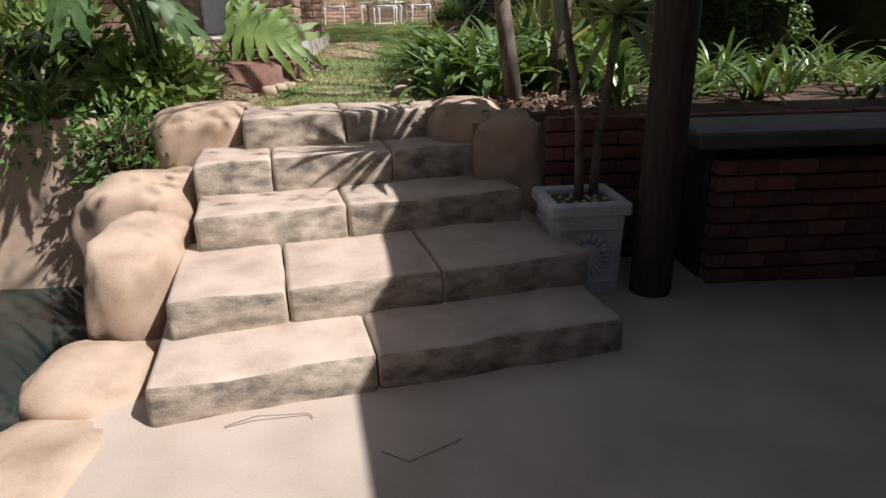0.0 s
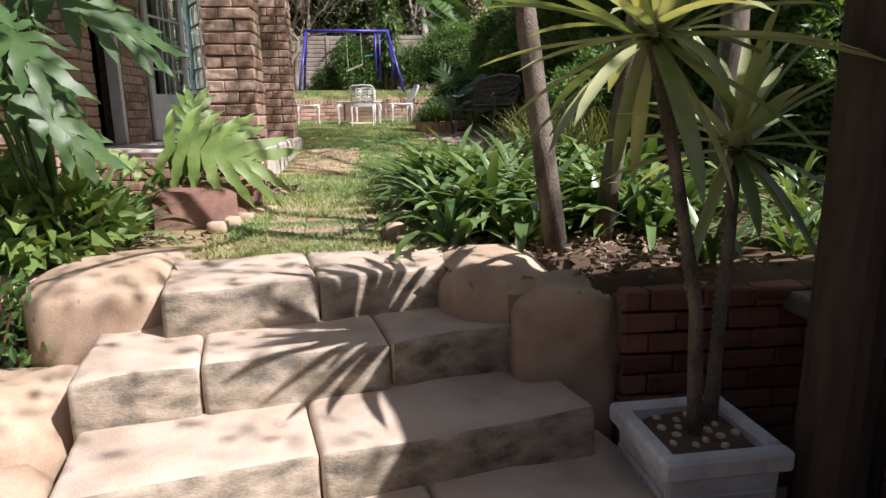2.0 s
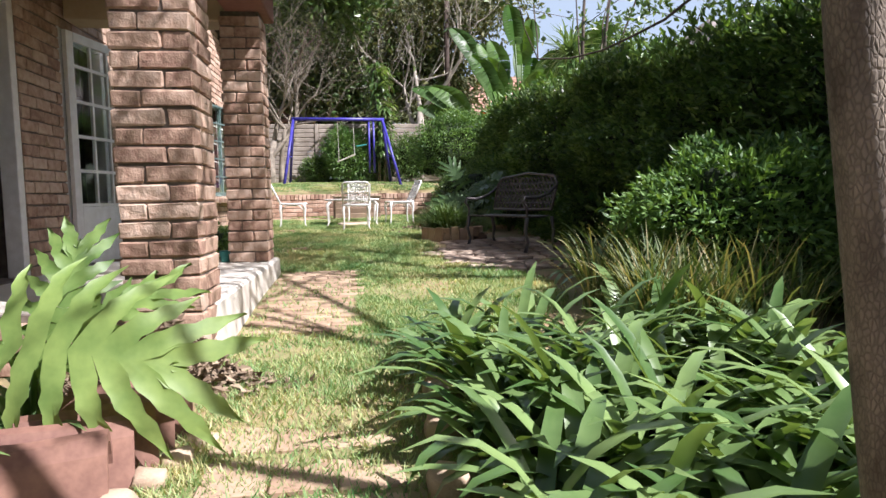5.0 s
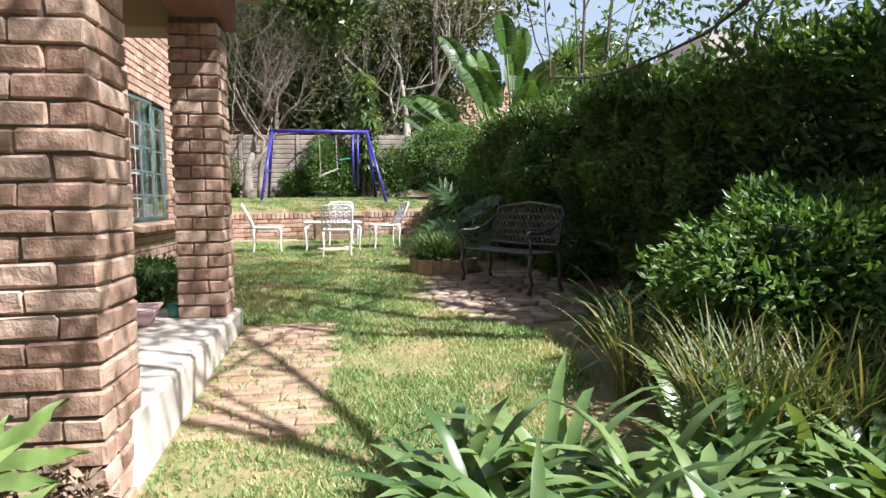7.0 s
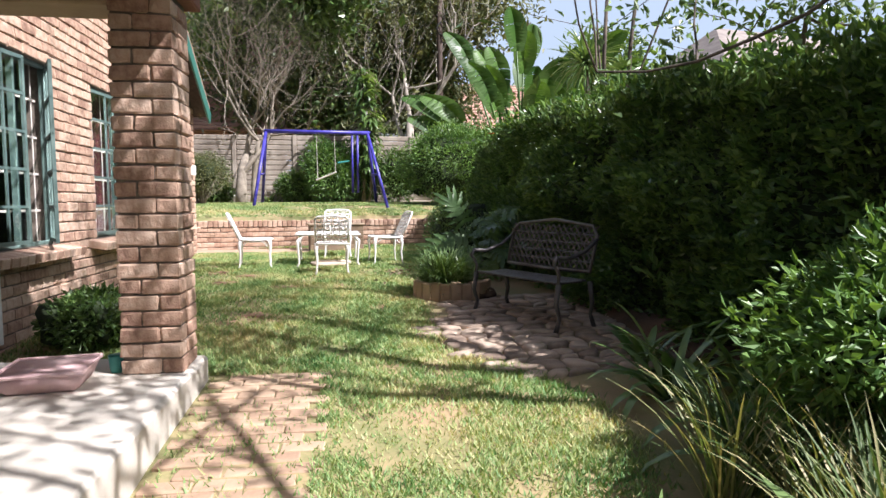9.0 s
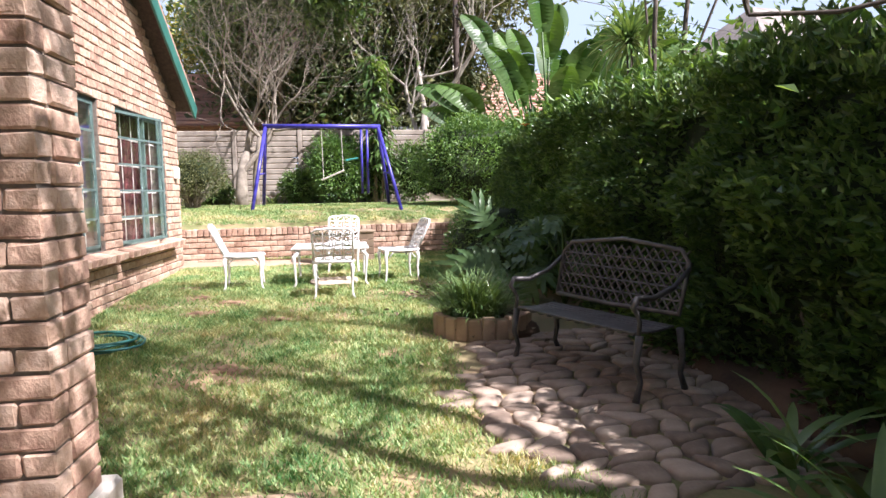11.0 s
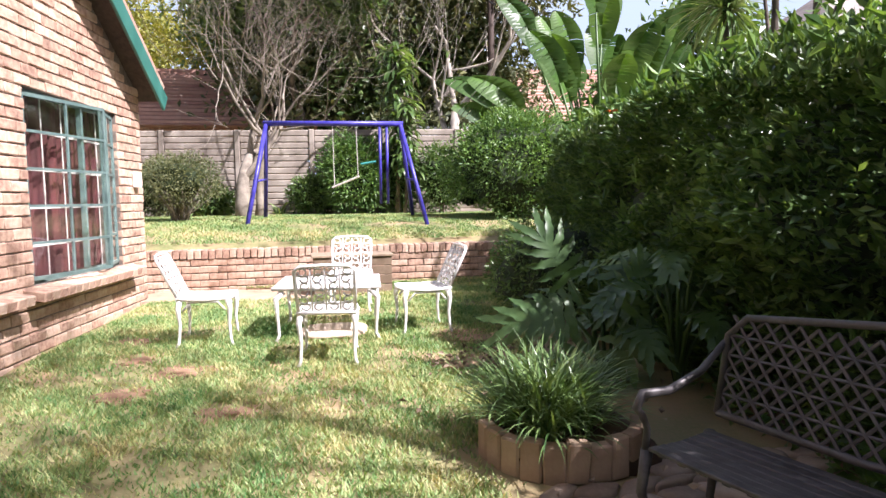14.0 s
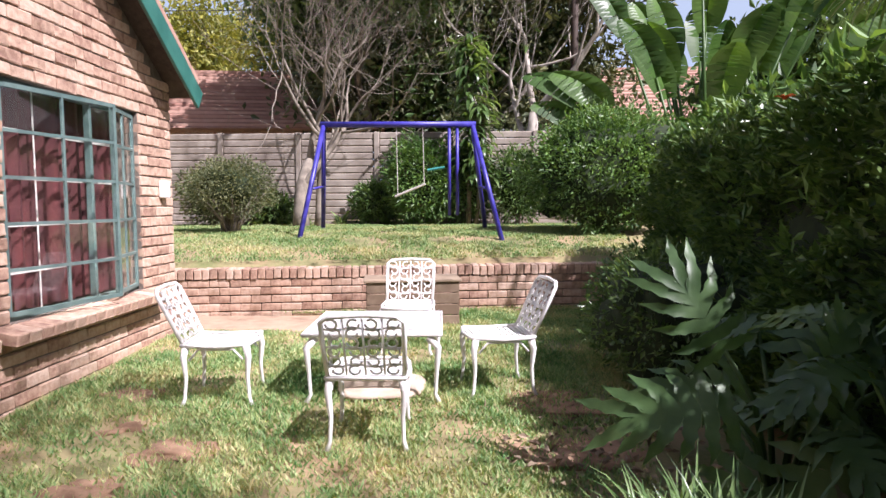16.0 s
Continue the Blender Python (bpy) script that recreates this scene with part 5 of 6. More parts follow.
def shrub(name, label, at, s, leaves, size, mat, seed, category="shrub", stems=10, stem_mat=None, core=0.55, rough=0.3, width=0.45, hollow=0.75, flat=0.0):
    """A clumped shrub: stems from one root, leaves thickest in an uneven outer shell."""
    r = np.random.default_rng(seed)
    t = thing(name, label, category, at)
    bm = bmesh.new()
    for k in range(stems):
        a, e = r.uniform(0, 6.28), r.uniform(0.3, 0.8)
        tip = np.array([s[0] * math.cos(a) * e, s[1] * math.sin(a) * e, s[2] * r.uniform(1.0, 1.7)])
        mid = tip * np.array([0.35, 0.35, 0.5]) + r.normal(size=3) * 0.04
        tube(bm, [(r.normal() * 0.05, r.normal() * 0.05, -0.03), mid, tip], [0.02, 0.013, 0.005], 5)
    part("stem", bm, stem_mat or M_TWIG, t, "", True, "stuff")
    d = spread_dirs(leaves, r, 0.15)
    off = np.array([seed * 1.3, seed * 0.7, 0.0])
    bump_by = np.array([noise.noise(Vector((q * 2.2 + off).tolist())) + 0.5 * noise.noise(Vector((q * 5 + off).tolist())) for q in d])
    rad = (1 + rough * bump_by) * r.uniform(hollow, 1.03, leaves) ** 0.8
    c = d * rad[:, None] * np.array(s) + np.array([0, 0, s[2] + flat])
    c[:, 2] = np.maximum(c[:, 2], 0.02)
    out = d + r.normal(size=(leaves, 3)) * 0.7
    part("foliage", leaf_mesh("foliage", c, out, size, size * width, 0.3, seed), mat, t)
    # Solid dark lump puts the shade inside the shrub into colour.
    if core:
        part("inner_foliage", lump((0, 0, s[2] + flat), tuple(q * core for q in s), seed, 0.3, 3), M_LEAFSHADE, t, "solid dark core standing in for shade among leaves", True)
    return t


def strap_clump(at_list, label, name, category, mat, leaves, length, width, seed, lift=(0.8, 1.4), bend=1.5, group="", single=False):
    for k, p in enumerate(at_list):
        r = np.random.default_rng(seed + k)
        n = int(leaves * r.uniform(0.8, 1.2))
        t = thing(name, label, category, p, group)
        roots = np.concatenate([r.normal(size=(n, 2)) * 0.035, np.zeros((n, 1)) - 0.02], 1)
        head, rise, ln, wd = r.uniform(0, 6.283, n), r.uniform(*lift, n), length * r.uniform(0.6, 1.15, n), width * r.uniform(0.75, 1.15, n)
        if single:
            for j in range(n):
                s = slice(j, j + 1)
                part("leaf", strap_mesh("leaf", roots[s], head[s], rise[s], ln[s], wd[s], bend, 6, seed + k * 50 + j), mat, t)
        else:
            part("foliage", strap_mesh("foliage", roots, head, rise, ln, wd, bend, 6, seed + k), mat, t)


# Near-black stand-in for the shade between leaves.
M_LEAFSHADE = surface("leaf_shade", (0.012, 0.022, 0.006), (0.03, 0.05, 0.014), 8, 0.9, 0.5, 40, world_space=True)

BARE = [(-1.3, 12.75, 0.2), (-2.0, 13.6, 0.2), (-1.75, 13.0, 0.13), (-1.55, 12.3, 0.18), (-0.8, 11.9, 0.16), (0.9, 12.8, 0.32), (0.95, 13.5, 0.3), (0.3, 10.6, 0.14), (-0.9, 10.4, 0.14)]
M_BARE = surface("bare_earth", (0.2, 0.115, 0.065), (0.36, 0.23, 0.14), 9, 0.95, 0.6, 60, world_space=True)
for k, (cx, cy, cr) in enumerate(BARE):
    structure("bare_earth", lump((cx, cy, lawn_z(cy) - 0.02), (cr * 1.25, cr * 0.95, 0.034), 140 + k, 0.5, 4, 0.95), M_BARE, "bare red-brown earth worn into the lawn", "soil", True)


# lawn
def lawn_blades():
    r = np.random.default_rng(11)
    n = 560000
    x = r.uniform(-2.55, 2.6, n)
    y = 3.65 + 13.4 * r.uniform(0, 1, n) ** 1.25
    up = r.uniform(size=n) < 0.22
    y = np.where(up, r.uniform(15.9, 22.2, n), y)
    x = np.where(up, r.uniform(-5.5, 2.6, n), x)
    z = np.array([lawn_z(v) for v in y])
    keep = ~up | (y > np.interp(x, [WALL_A.x, WALL_B.x, 3.0], [WALL_A.y, WALL_B.y, 17.2]) + 0.22)
    keep &= ~((x < -0.9) & (y > 5.2) & (y < 8.6))
    keep &= ~((x < -1.0) & (y < 4.9))
    bed = np.interp(y, [3.6, 4.3, 5.3, 6.0, 6.8, 7.6, 8.5, 9.0, 10.8, 11.2, 12.2, 14, 17], [0.3, 0.15, 0.28, 0.7, 1.3, 1.5, 1.15, 0.7, 0.72, 0.7, 1.2, 1.5, 1.7])
    keep &= up | (x < bed + r.normal(size=n) * 0.05)
    keep &= ~((x > -0.72) & (x < -0.02) & (y > 3.95) & (y < 5.2) & (r.uniform(size=n) > 0.5))
    keep &= ~((x > -0.95) & (x < -0.2) & (y > 6.45) & (y < 8.6) & (r.uniform(size=n) > 0.12))
    keep &= up | ~((x < -0.7) & (y > 15.55) & (y < 16.5))
    for cx, cy, cr in BARE:
        keep &= ((x - cx) ** 2 / 1.7 + (y - cy) ** 2 > (cr * r.uniform(0.5, 1.25, n)) ** 2) | (r.uniform(size=n) < 0.32)
    patch = np.array([1.25 * noise.noise(Vector((a * 1.4, b * 1.4, 3.0))) + 0.5 * noise.noise(Vector((a * 4, b * 4, 1.0))) for a, b in zip(x, y)])
    keep &= r.uniform(size=n) < np.clip(1.1 - 2.4 * np.maximum(patch - 0.03, 0), 0.3, 1)
    x, y, z, patch, up = x[keep], y[keep], z[keep], patch[keep], up[keep]
    z = z + 0.008 + np.array([0.02 * noise.noise(Vector((a * 1.1, b * 1.1, 0))) for a, b in zip(x, y)])
    z = np.where(up, np.array([max(lawn_z(b + 0.9 - 0.14 * min(a, 3)), 1.73) for a, b in zip(x, y)]), z)
    n = len(x)
    h = r.uniform(0.016, 0.042, n) * (1.0 - 0.5 * np.clip(patch, 0, 1))
    a = r.uniform(0, 6.283, n)
    wd = r.uniform(0.0025, 0.005, n) * (1 + 0.09 * (y - 4))
    lean = r.uniform(0.3, 1.3, n)
    b = r.uniform(0, 6.283, n)
    v = np.empty((n, 3, 3))
    v[:, 0] = np.stack([x - np.cos(a) * wd, y - np.sin(a) * wd, z - 0.004], 1)
    v[:, 1] = np.stack([x + np.cos(a) * wd, y + np.sin(a) * wd, z - 0.004], 1)
    v[:, 2] = np.stack([x + np.cos(b) * h * lean, y + np.sin(b) * h * lean, z + h], 1)
    return quads("lawn_grass", v, np.arange(n * 3).reshape(-1, 3))


tagged(part("lawn_grass", lawn_blades(), M_BLADE, None, "short patchy green and straw-coloured lawn grass", kind="stuff"), category="grass")


# hedge
def hedge_face(y):
    return float(np.interp(y, [4.5, 6, 8, 9.5, 11, 12.5, 14, 16, 17.5, 19], [3.3, 3.0, 2.65, 2.45, 2.25, 2.15, 2.2, 2.4, 2.7, 2.9]))


def hedge_top(y):
    return float(np.interp(y, [4.5, 7, 9, 12, 15, 18], [2.8, 2.9, 2.97, 3.05, 3.08, 3.12]))


def hedge_parts():
    t = thing("hedge", "tall dense clipped hedge of glossy dark green leaves", "hedge", (0, 0, 0))
    r = np.random.default_rng(21)
    n = 95000
    y = r.uniform(4.6, 17.2, n)
    on_top = r.uniform(size=n) < 0.36
    fx = np.array([hedge_face(v) for v in y])
    tz = np.array([hedge_top(v) for v in y])
    gz = np.array([lawn_z(v) for v in np.minimum(y, 16.5)])
    f = r.uniform(0, 1, n)
    w = np.array([noise.noise(Vector((b * 1.2, c * 2.6, 0))) + 0.6 * noise.noise(Vector((b * 3.1, c * 6, 5))) for b, c in zip(y, f)])
    x = np.where(on_top, fx + f * 1.5, fx + 0.42 * w + 0.25 * f ** 3 + r.uniform(-0.04, 0.2, n))
    z = np.where(on_top, tz + 0.2 * w + r.uniform(-0.12, 0.1, n), gz + 0.05 + f * (tz - gz - 0.02))
    way = np.where(on_top[:, None], np.array([[-0.2, 0, 1.0]]), np.array([[-1.0, -0.15, 0.35]])) + r.normal(size=(n, 3)) * 0.55
    part("foliage", leaf_mesh("foliage", np.stack([x, y, z], 1), way, 0.08, 0.042, 0.3, 5), M_HEDGE, t)
    # Paler shoots; half sit along the top to imitate sunlit leaves.
    k_n = 420
    sy = np.repeat(r.uniform(5, 16.8, k_n), 8) + r.normal(size=k_n * 8) * 0.03
    sf = np.repeat(np.where(r.uniform(size=k_n) < 0.5, r.uniform(0.97, 1.04, k_n), r.uniform(0.15, 1.0, k_n)), 8)
    sx = np.array([hedge_face(v) for v in sy]) + 0.12 * sf - np.repeat(r.uniform(-0.5, 0.18, k_n) * np.where(sf[::8] > 0.96, 1.0, 0.3), 8)
    sz = np.array([lawn_z(min(v, 16.5)) for v in sy]) * (1 - sf) + np.array([hedge_top(v) for v in sy]) * sf + np.tile(np.arange(8) * 0.02, k_n)
    part("young_growth", leaf_mesh("young_growth", np.stack([sx, sy, sz], 1), np.array([[-0.5, -0.1, 0.6]]) + r.normal(size=(k_n * 8, 3)) * 0.8, 0.13, 0.05, 0.4, 8), M_SHRUB, t, "paler young shoots, half of them imitating the sunlit hedge top")
    # Dark solid core: imitates the hedge's shaded inside and closes gaps.
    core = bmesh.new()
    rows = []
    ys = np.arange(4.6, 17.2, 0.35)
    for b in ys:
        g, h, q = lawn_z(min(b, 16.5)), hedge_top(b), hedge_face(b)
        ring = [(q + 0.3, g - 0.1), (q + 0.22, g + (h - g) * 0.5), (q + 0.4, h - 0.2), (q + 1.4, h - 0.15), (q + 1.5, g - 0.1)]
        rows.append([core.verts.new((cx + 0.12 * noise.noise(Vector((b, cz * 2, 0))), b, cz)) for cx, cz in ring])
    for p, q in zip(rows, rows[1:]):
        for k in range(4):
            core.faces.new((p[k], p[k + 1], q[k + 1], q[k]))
    part("inner_foliage", core, M_LEAFSHADE, t, "solid dark core standing in for shade among leaves", True)
    twig = bmesh.new()
    for k in range(60):
        b = r.uniform(5, 16.8)
        q, g = hedge_face(b), lawn_z(min(b, 16.5))
        tube(twig, [(q + 0.35, b, g), (q + 0.3 + r.normal() * 0.08, b + r.normal() * 0.2, g + 0.5), (q + 0.28, b + r.normal() * 0.2, g + 1.1)], [0.016, 0.011, 0.005], 5)
    part("stem", twig, M_TWIG, t, "", True, "stuff")
    fl = bmesh.new()
    for k in range(7):
        lobed_leaf(fl, (1.85, 12.6, 2.98), (math.cos(k), math.sin(k), 0.5), (0, 0, 1), 0.07, 0.03, 3)
    part("flower", fl, M_ORANGEFLOWER, t, "single orange flower")


hedge_parts()
shrub("leafy_shrub", "light green small-leaved shrub in front of the hedge", (2.5, 6.55, 0.8), (0.8, 0.75, 0.6), 15000, 0.07, M_SHRUB, 3, core=0.6, hollow=0.65)
shrub("leafy_shrub", "low dark shrub bulging from the hedge foot", (1.75, 14.0, 1.15), (0.55, 0.8, 0.5), 5000, 0.06, M_HEDGE, 4, core=0.75)
shrub("round_bush", "rounded dry olive-green bush on many thin stems", (-3.3, 19.0, 1.98), (0.66, 0.62, 0.46), 7000, 0.05, M_DULLLEAF, 5, stems=34, core=0.5, hollow=0.55, flat=0.3)
shrub("leafy_shrub", "bright green bushy shrub at the end of the hedge", (2.5, 19.2, 2.0), (1.25, 0.9, 0.95), 14000, 0.085, M_SHRUB, 6, core=0.72, hollow=0.7)
shrub("wall_shrub", "tall leafy shrub against the precast wall", (-0.55, 21.7, 2.05), (0.75, 0.4, 0.85), 6000, 0.12, M_SHRUB, 7, core=0.5, hollow=0.5, width=0.3)
shrub("wall_shrub", "tall leafy shrub against the precast wall", (0.35, 21.9, 2.05), (0.55, 0.4, 0.8), 4000, 0.12, M_HEDGE, 17, core=0.5, hollow=0.5, width=0.3)
shrub("low_bush", "small dark bush against the house wall", (-1.95, 9.5, 0.97), (0.36, 0.45, 0.22), 3500, 0.06, M_HEDGE, 8, core=0.75)
shrub("hanging_shrub", "straggly shrub with red-brown stems spilling over the pool wall", (-1.75, 3.2, 0.05), (0.36, 0.28, 0.34), 900, 0.075, M_SHRUB, 9, stems=70, stem_mat=M_REDSTEM, core=0.4, hollow=0.5, rough=0.5)
shrub("hanging_shrub", "straggly shrub with red-brown stems spilling over the pool wall", (-2.6, 3.6, 0.2), (0.6, 0.32, 0.3), 600, 0.11, M_SHRUB, 19, stems=46, stem_mat=M_REDSTEM, core=0.4, hollow=0.5, rough=0.5)
shrub("broadleaf_shrub", "yellow-green broad-leaved shrub above the pool wall", (-1.75, 3.75, 0.6), (0.42, 0.3, 0.22), 420, 0.15, M_PHILO, 10, core=0.35, hollow=0.5, width=0.6)
shrub("broadleaf_shrub", "green broad-leaved shrub behind the boulders", (-2.7, 4.3, 0.6), (0.7, 0.5, 0.4), 550, 0.17, M_PHILO, 20, core=0.5, hollow=0.5, width=0.5)

# strap-leaved beds
r_b = np.random.default_rng(31)
spots = []
while len(spots) < 44:
    p = (r_b.uniform(0.3, 1.9), r_b.uniform(3.72, 5.65))
    if all((p[0] - q[0]) ** 2 + (p[1] - q[1]) ** 2 > 0.035 for q in spots) and (p[0] - 0.95) ** 2 + (p[1] - 3.34) ** 2 > 0.03 and (p[0] - 1.2) ** 2 + (p[1] - 3.62) ** 2 > 0.06:
        spots.append(p)
strap_clump([(x, y, lawn_z(y)) for x, y in spots], "clump of broad dark green strap leaves in the bed", "strap_leaf_clump", "plant", M_STRAP, 21, 0.66, 0.068, 100, (0.6, 1.4), 2.0, "strap-leaved bed plants", True)
spots = []
while len(spots) < 24:
    p = (r_b.uniform(1.5, 4.6), r_b.uniform(3.1, 4.6))
    if all((p[0] - q[0]) ** 2 + (p[1] - q[1]) ** 2 > 0.07 for q in spots):
        spots.append(p)
strap_clump([(x, y, lawn_z(4)) for x, y in spots], "clump of glossy strap leaves on the shaded bank", "strap_leaf_clump", "plant", M_STRAP, 18, 0.55, 0.04, 200, (0.6, 1.4), 1.9, "strap-leaved bank plants", True)
strap_clump([(-1.62, 4.12, 0.62), (-1.9, 4.15, 0.62), (-1.5, 3.95, 0.62), (-1.55, 4.4, 0.64), (-1.72, 4.35, 0.64), (-1.4, 4.9, 0.68), (-1.75, 4.8, 0.66), (-2.1, 4.6, 0.66), (-1.95, 5.0, 0.68), (-2.45, 4.9, 0.66)], "clump of arching green strap leaves beside the veranda", "strap_leaf_clump", "plant", M_STRAP, 26, 0.5, 0.04, 300, (0.5, 1.4), 1.6, "strap leaves by the veranda", True)
strap_clump([(1.85, 7.75, 0.9), (1.9, 7.3, 0.88), (2.1, 8.05, 0.92), (2.0, 8.4, 0.93), (2.35, 7.7, 0.92), (2.15, 7.0, 0.88), (1.8, 6.9, 0.86), (2.45, 7.2, 0.9)], "clump of broad strap leaves at the lawn edge", "strap_leaf_clump", "plant", M_STRAP, 20, 0.58, 0.06, 320, (0.5, 1.3), 1.6, "strap leaves at the lawn edge", True)
spots = [(r_b.uniform(1.4, 2.7), r_b.uniform(5.5, 6.9)) for _ in range(28)]
strap_clump([(x, y, lawn_z(y)) for x, y in spots], "tuft of tall thin reed-like grass, partly dry", "reed_grass", "grass", M_DRYGRASS, 75, 0.7, 0.011, 400, (1.05, 1.55), 1.1, "reed grass tufts")
strap_clump([(1.05 + 0.2 * math.cos(k * 2.4) * (k / 9), 11.22 + 0.28 * math.sin(k * 2.4) * (k / 9), 1.14) for k in range(10)], "tuft of thin grey-green border grass in a brick-edged bed", "border_grass", "grass", M_STRAP, 120, 0.52, 0.012, 450, (0.7, 1.5), 1.5, "border grass tufts")
strap_clump([(-2.9, 21.9, 2.05), (-2.2, 22.0, 2.05), (-3.8, 21.9, 2.05)], "clump of low green leaves along the back wall", "strap_leaf_clump", "plant", M_STRAP, 24, 0.5, 0.05, 470, (0.5, 1.3), 1.6, "plants along the back wall", True)


strap_clump([(-2.5, 3.62, 0.6), (-2.95, 3.7, 0.6)], "clump of pale striped strap leaves above the pool wall", "strap_leaf_clump", "plant", M_YUCCA, 22, 0.6, 0.045, 480, (0.5, 1.4), 1.2, "striped strap plants", True)


# yuccas
def yucca(at, head, seed, leaves, length, label):
    r = np.random.default_rng(seed)
    t = thing("yucca", label, "plant", at)
    h = np.array(head) - np.array(at)
    pts = [np.zeros(3) - np.array([0, 0, 0.1]), h * np.array([0.15, 0.1, 0.35]), h * np.array([0.6, 0.5, 0.7]), h]
    bm = bmesh.new()
    tube(bm, [tuple(p) for p in pts], [0.03, 0.023, 0.021, 0.026], 10)
    for k in range(26):
        f = k / 26
        p = (1 - f) * pts[1] + f * pts[3]
        tube(bm, [tuple(p), tuple(p + np.array([0, 0, 0.012]))], [0.028, 0.022], 10)
    part("trunk", bm, M_BARK, t, "ringed grey-brown stem", True)
    n = leaves
    roots = np.tile(h, (n, 1)) + r.normal(size=(n, 3)) * 0.012
    lift = np.linspace(1.45, -0.75, n) + r.normal(size=n) * 0.12
    part("leaves", strap_mesh("leaves", roots, np.arange(n) * 2.399 + r.normal(size=n) * 0.1, lift, length * r.uniform(0.75, 1.12, n), 0.058 * r.uniform(0.7, 1.15, n), 0.55, 7, seed, 0.2), M_YUCCA, t)


yucca((1.11, 2.3, 0.2), (0.93, 2.42, 1.58), 51, 54, 0.66, "yucca with a spiky rosette of pale-edged leaves growing in a planter")
yucca((1.2, 2.38, 0.2), (1.36, 2.62, 1.2), 52, 34, 0.58, "shorter yucca with spiky leaves growing in a planter")


# philodendrons
r_p = random.Random(5)


def philodendron(at, leaves, label, mat=M_PHILO, fingers=7, droop=0.3):
    t = thing("philodendron", label, "plant", at)
    for base, way, up, ln, wd in leaves:
        st = Vector(base)
        stem = tubed([(0, 0, 0), (st.x * 0.45, st.y * 0.45, st.z * 0.7), st], [0.017, 0.013, 0.009], 6)
        part("stalk", stem, mat, t, "", True)
        part("leaf_blade", cut_leaf(bmesh.new(), st, way, up, ln, wd, fingers, droop, r_p), mat, t, "", True)


philodendron((-1.42, 4.98, 0.66), [((0.02, -0.2, 0.5), (0.75, -0.25, -0.05), (-0.15, -0.85, 0.4), 0.62, 0.98), ((0.05, -0.05, 0.4), (0.6, 0.1, 0.5), (-0.3, -0.7, 0.6), 0.5, 0.55),
                                   ((0.1, 0.0, 0.4), (0.1, 0.1, 0.9), (0.1, -0.9, 0.2), 0.46, 0.5), ((-0.2, -0.05, 0.34), (-0.7, -0.2, 0.5), (0, -0.5, 0.8), 0.4, 0.36)],
             "philodendron with large deeply cut bright green leaves")
tall = []
for k in range(15):
    a = k * 2.4
    tall.append(((-0.24 + 0.16 * math.cos(a) + 0.02 * k, -0.3 + 0.18 * math.sin(a), 1.0 + 0.045 * k), (math.cos(a), math.sin(a) - 0.3, -0.45 + 0.05 * k), (0.2 * math.cos(a), -0.7, 0.7), r_p.uniform(0.4, 0.52), r_p.uniform(0.48, 0.6)))
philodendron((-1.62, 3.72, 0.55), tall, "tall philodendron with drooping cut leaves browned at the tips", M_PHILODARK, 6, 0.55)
low = []
for k in range(7):
    a = k * 2.4
    low.append(((0.3 * math.cos(a) + 0.1, 0.22 * math.sin(a) + 0.05, 0.36 + 0.08 * k), (math.cos(a) - 0.2, math.sin(a) - 0.3, 0.1), (-0.2, -0.75, 0.7), r_p.uniform(0.34, 0.44), r_p.uniform(0.4, 0.5)))
low += [((-0.3, -0.12, 0.84), (-0.35, -0.1, 0.6), (-0.1, -0.9, 0.3), 0.36, 0.62), ((-0.3, -0.2, 0.6), (-0.8, -0.15, 0.05), (0.05, -0.85, 0.5), 0.42, 0.62),
        ((0.02, -0.22, 0.66), (0.3, -0.1, 0.55), (0.0, -0.9, 0.35), 0.34, 0.5), ((0.22, -0.25, 0.52), (-0.55, -0.2, -0.5), (-0.2, -0.85, 0.4), 0.46, 0.62),
        ((0.5, -0.1, 0.9), (-0.75, -0.2, 0.1), (-0.1, -0.7, 0.7), 0.46, 0.55), ((0.75, -0.1, 0.85), (0.5, -0.3, -0.5), (0.1, -0.8, 0.5), 0.46, 0.6),
        ((-0.22, -0.22, 0.42), (-0.6, -0.25, -0.6), (-0.2, -0.85, 0.3), 0.4, 0.46)]
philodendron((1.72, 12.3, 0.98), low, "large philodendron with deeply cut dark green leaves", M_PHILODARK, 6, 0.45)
low2 = [((0.2 * math.cos(k * 2.4), 0.2 * math.sin(k * 2.4), 0.4 + 0.075 * k), (math.cos(k * 2.4) - 0.3, math.sin(k * 2.4) - 0.4, 0.2), (-0.2, -0.4, 0.9), 0.42, 0.42) for k in range(9)]
philodendron((2.1, 12.0, 1.1), low2, "philodendron with deeply cut leaves behind a bench", M_HEDGE, 7, 0.45)

# ---- trees ----
tree("garden_tree", "slender rough-barked tree trunk in the planting bed", "tree", (0.93, 3.44, 0.58), 3.4, 0.062, 3, 1000, 0.1, M_HEDGE, M_BARK, 61, (-0.14, 0.03, 1), 0.4, "bed trees", wander=0.06)
tree("garden_tree", "slender rough-barked tree trunk in the planting bed", "tree", (1.2, 3.62, 0.58), 3.4, 0.058, 3, 1500, 0.12, M_HEDGE, M_BARK, 62, (0.15, 0.03, 1), 0.4, "bed trees", wander=0.08)
tree("garden_tree", "thick rough-barked tree trunk in the planting bed", "tree", (2.15, 4.1, 0.58), 3.6, 0.1, 3, 5500, 0.14, M_HEDGE, M_BARK, 63, (0.05, 0.02, 1), 0.4, "bed trees", wander=0.08)
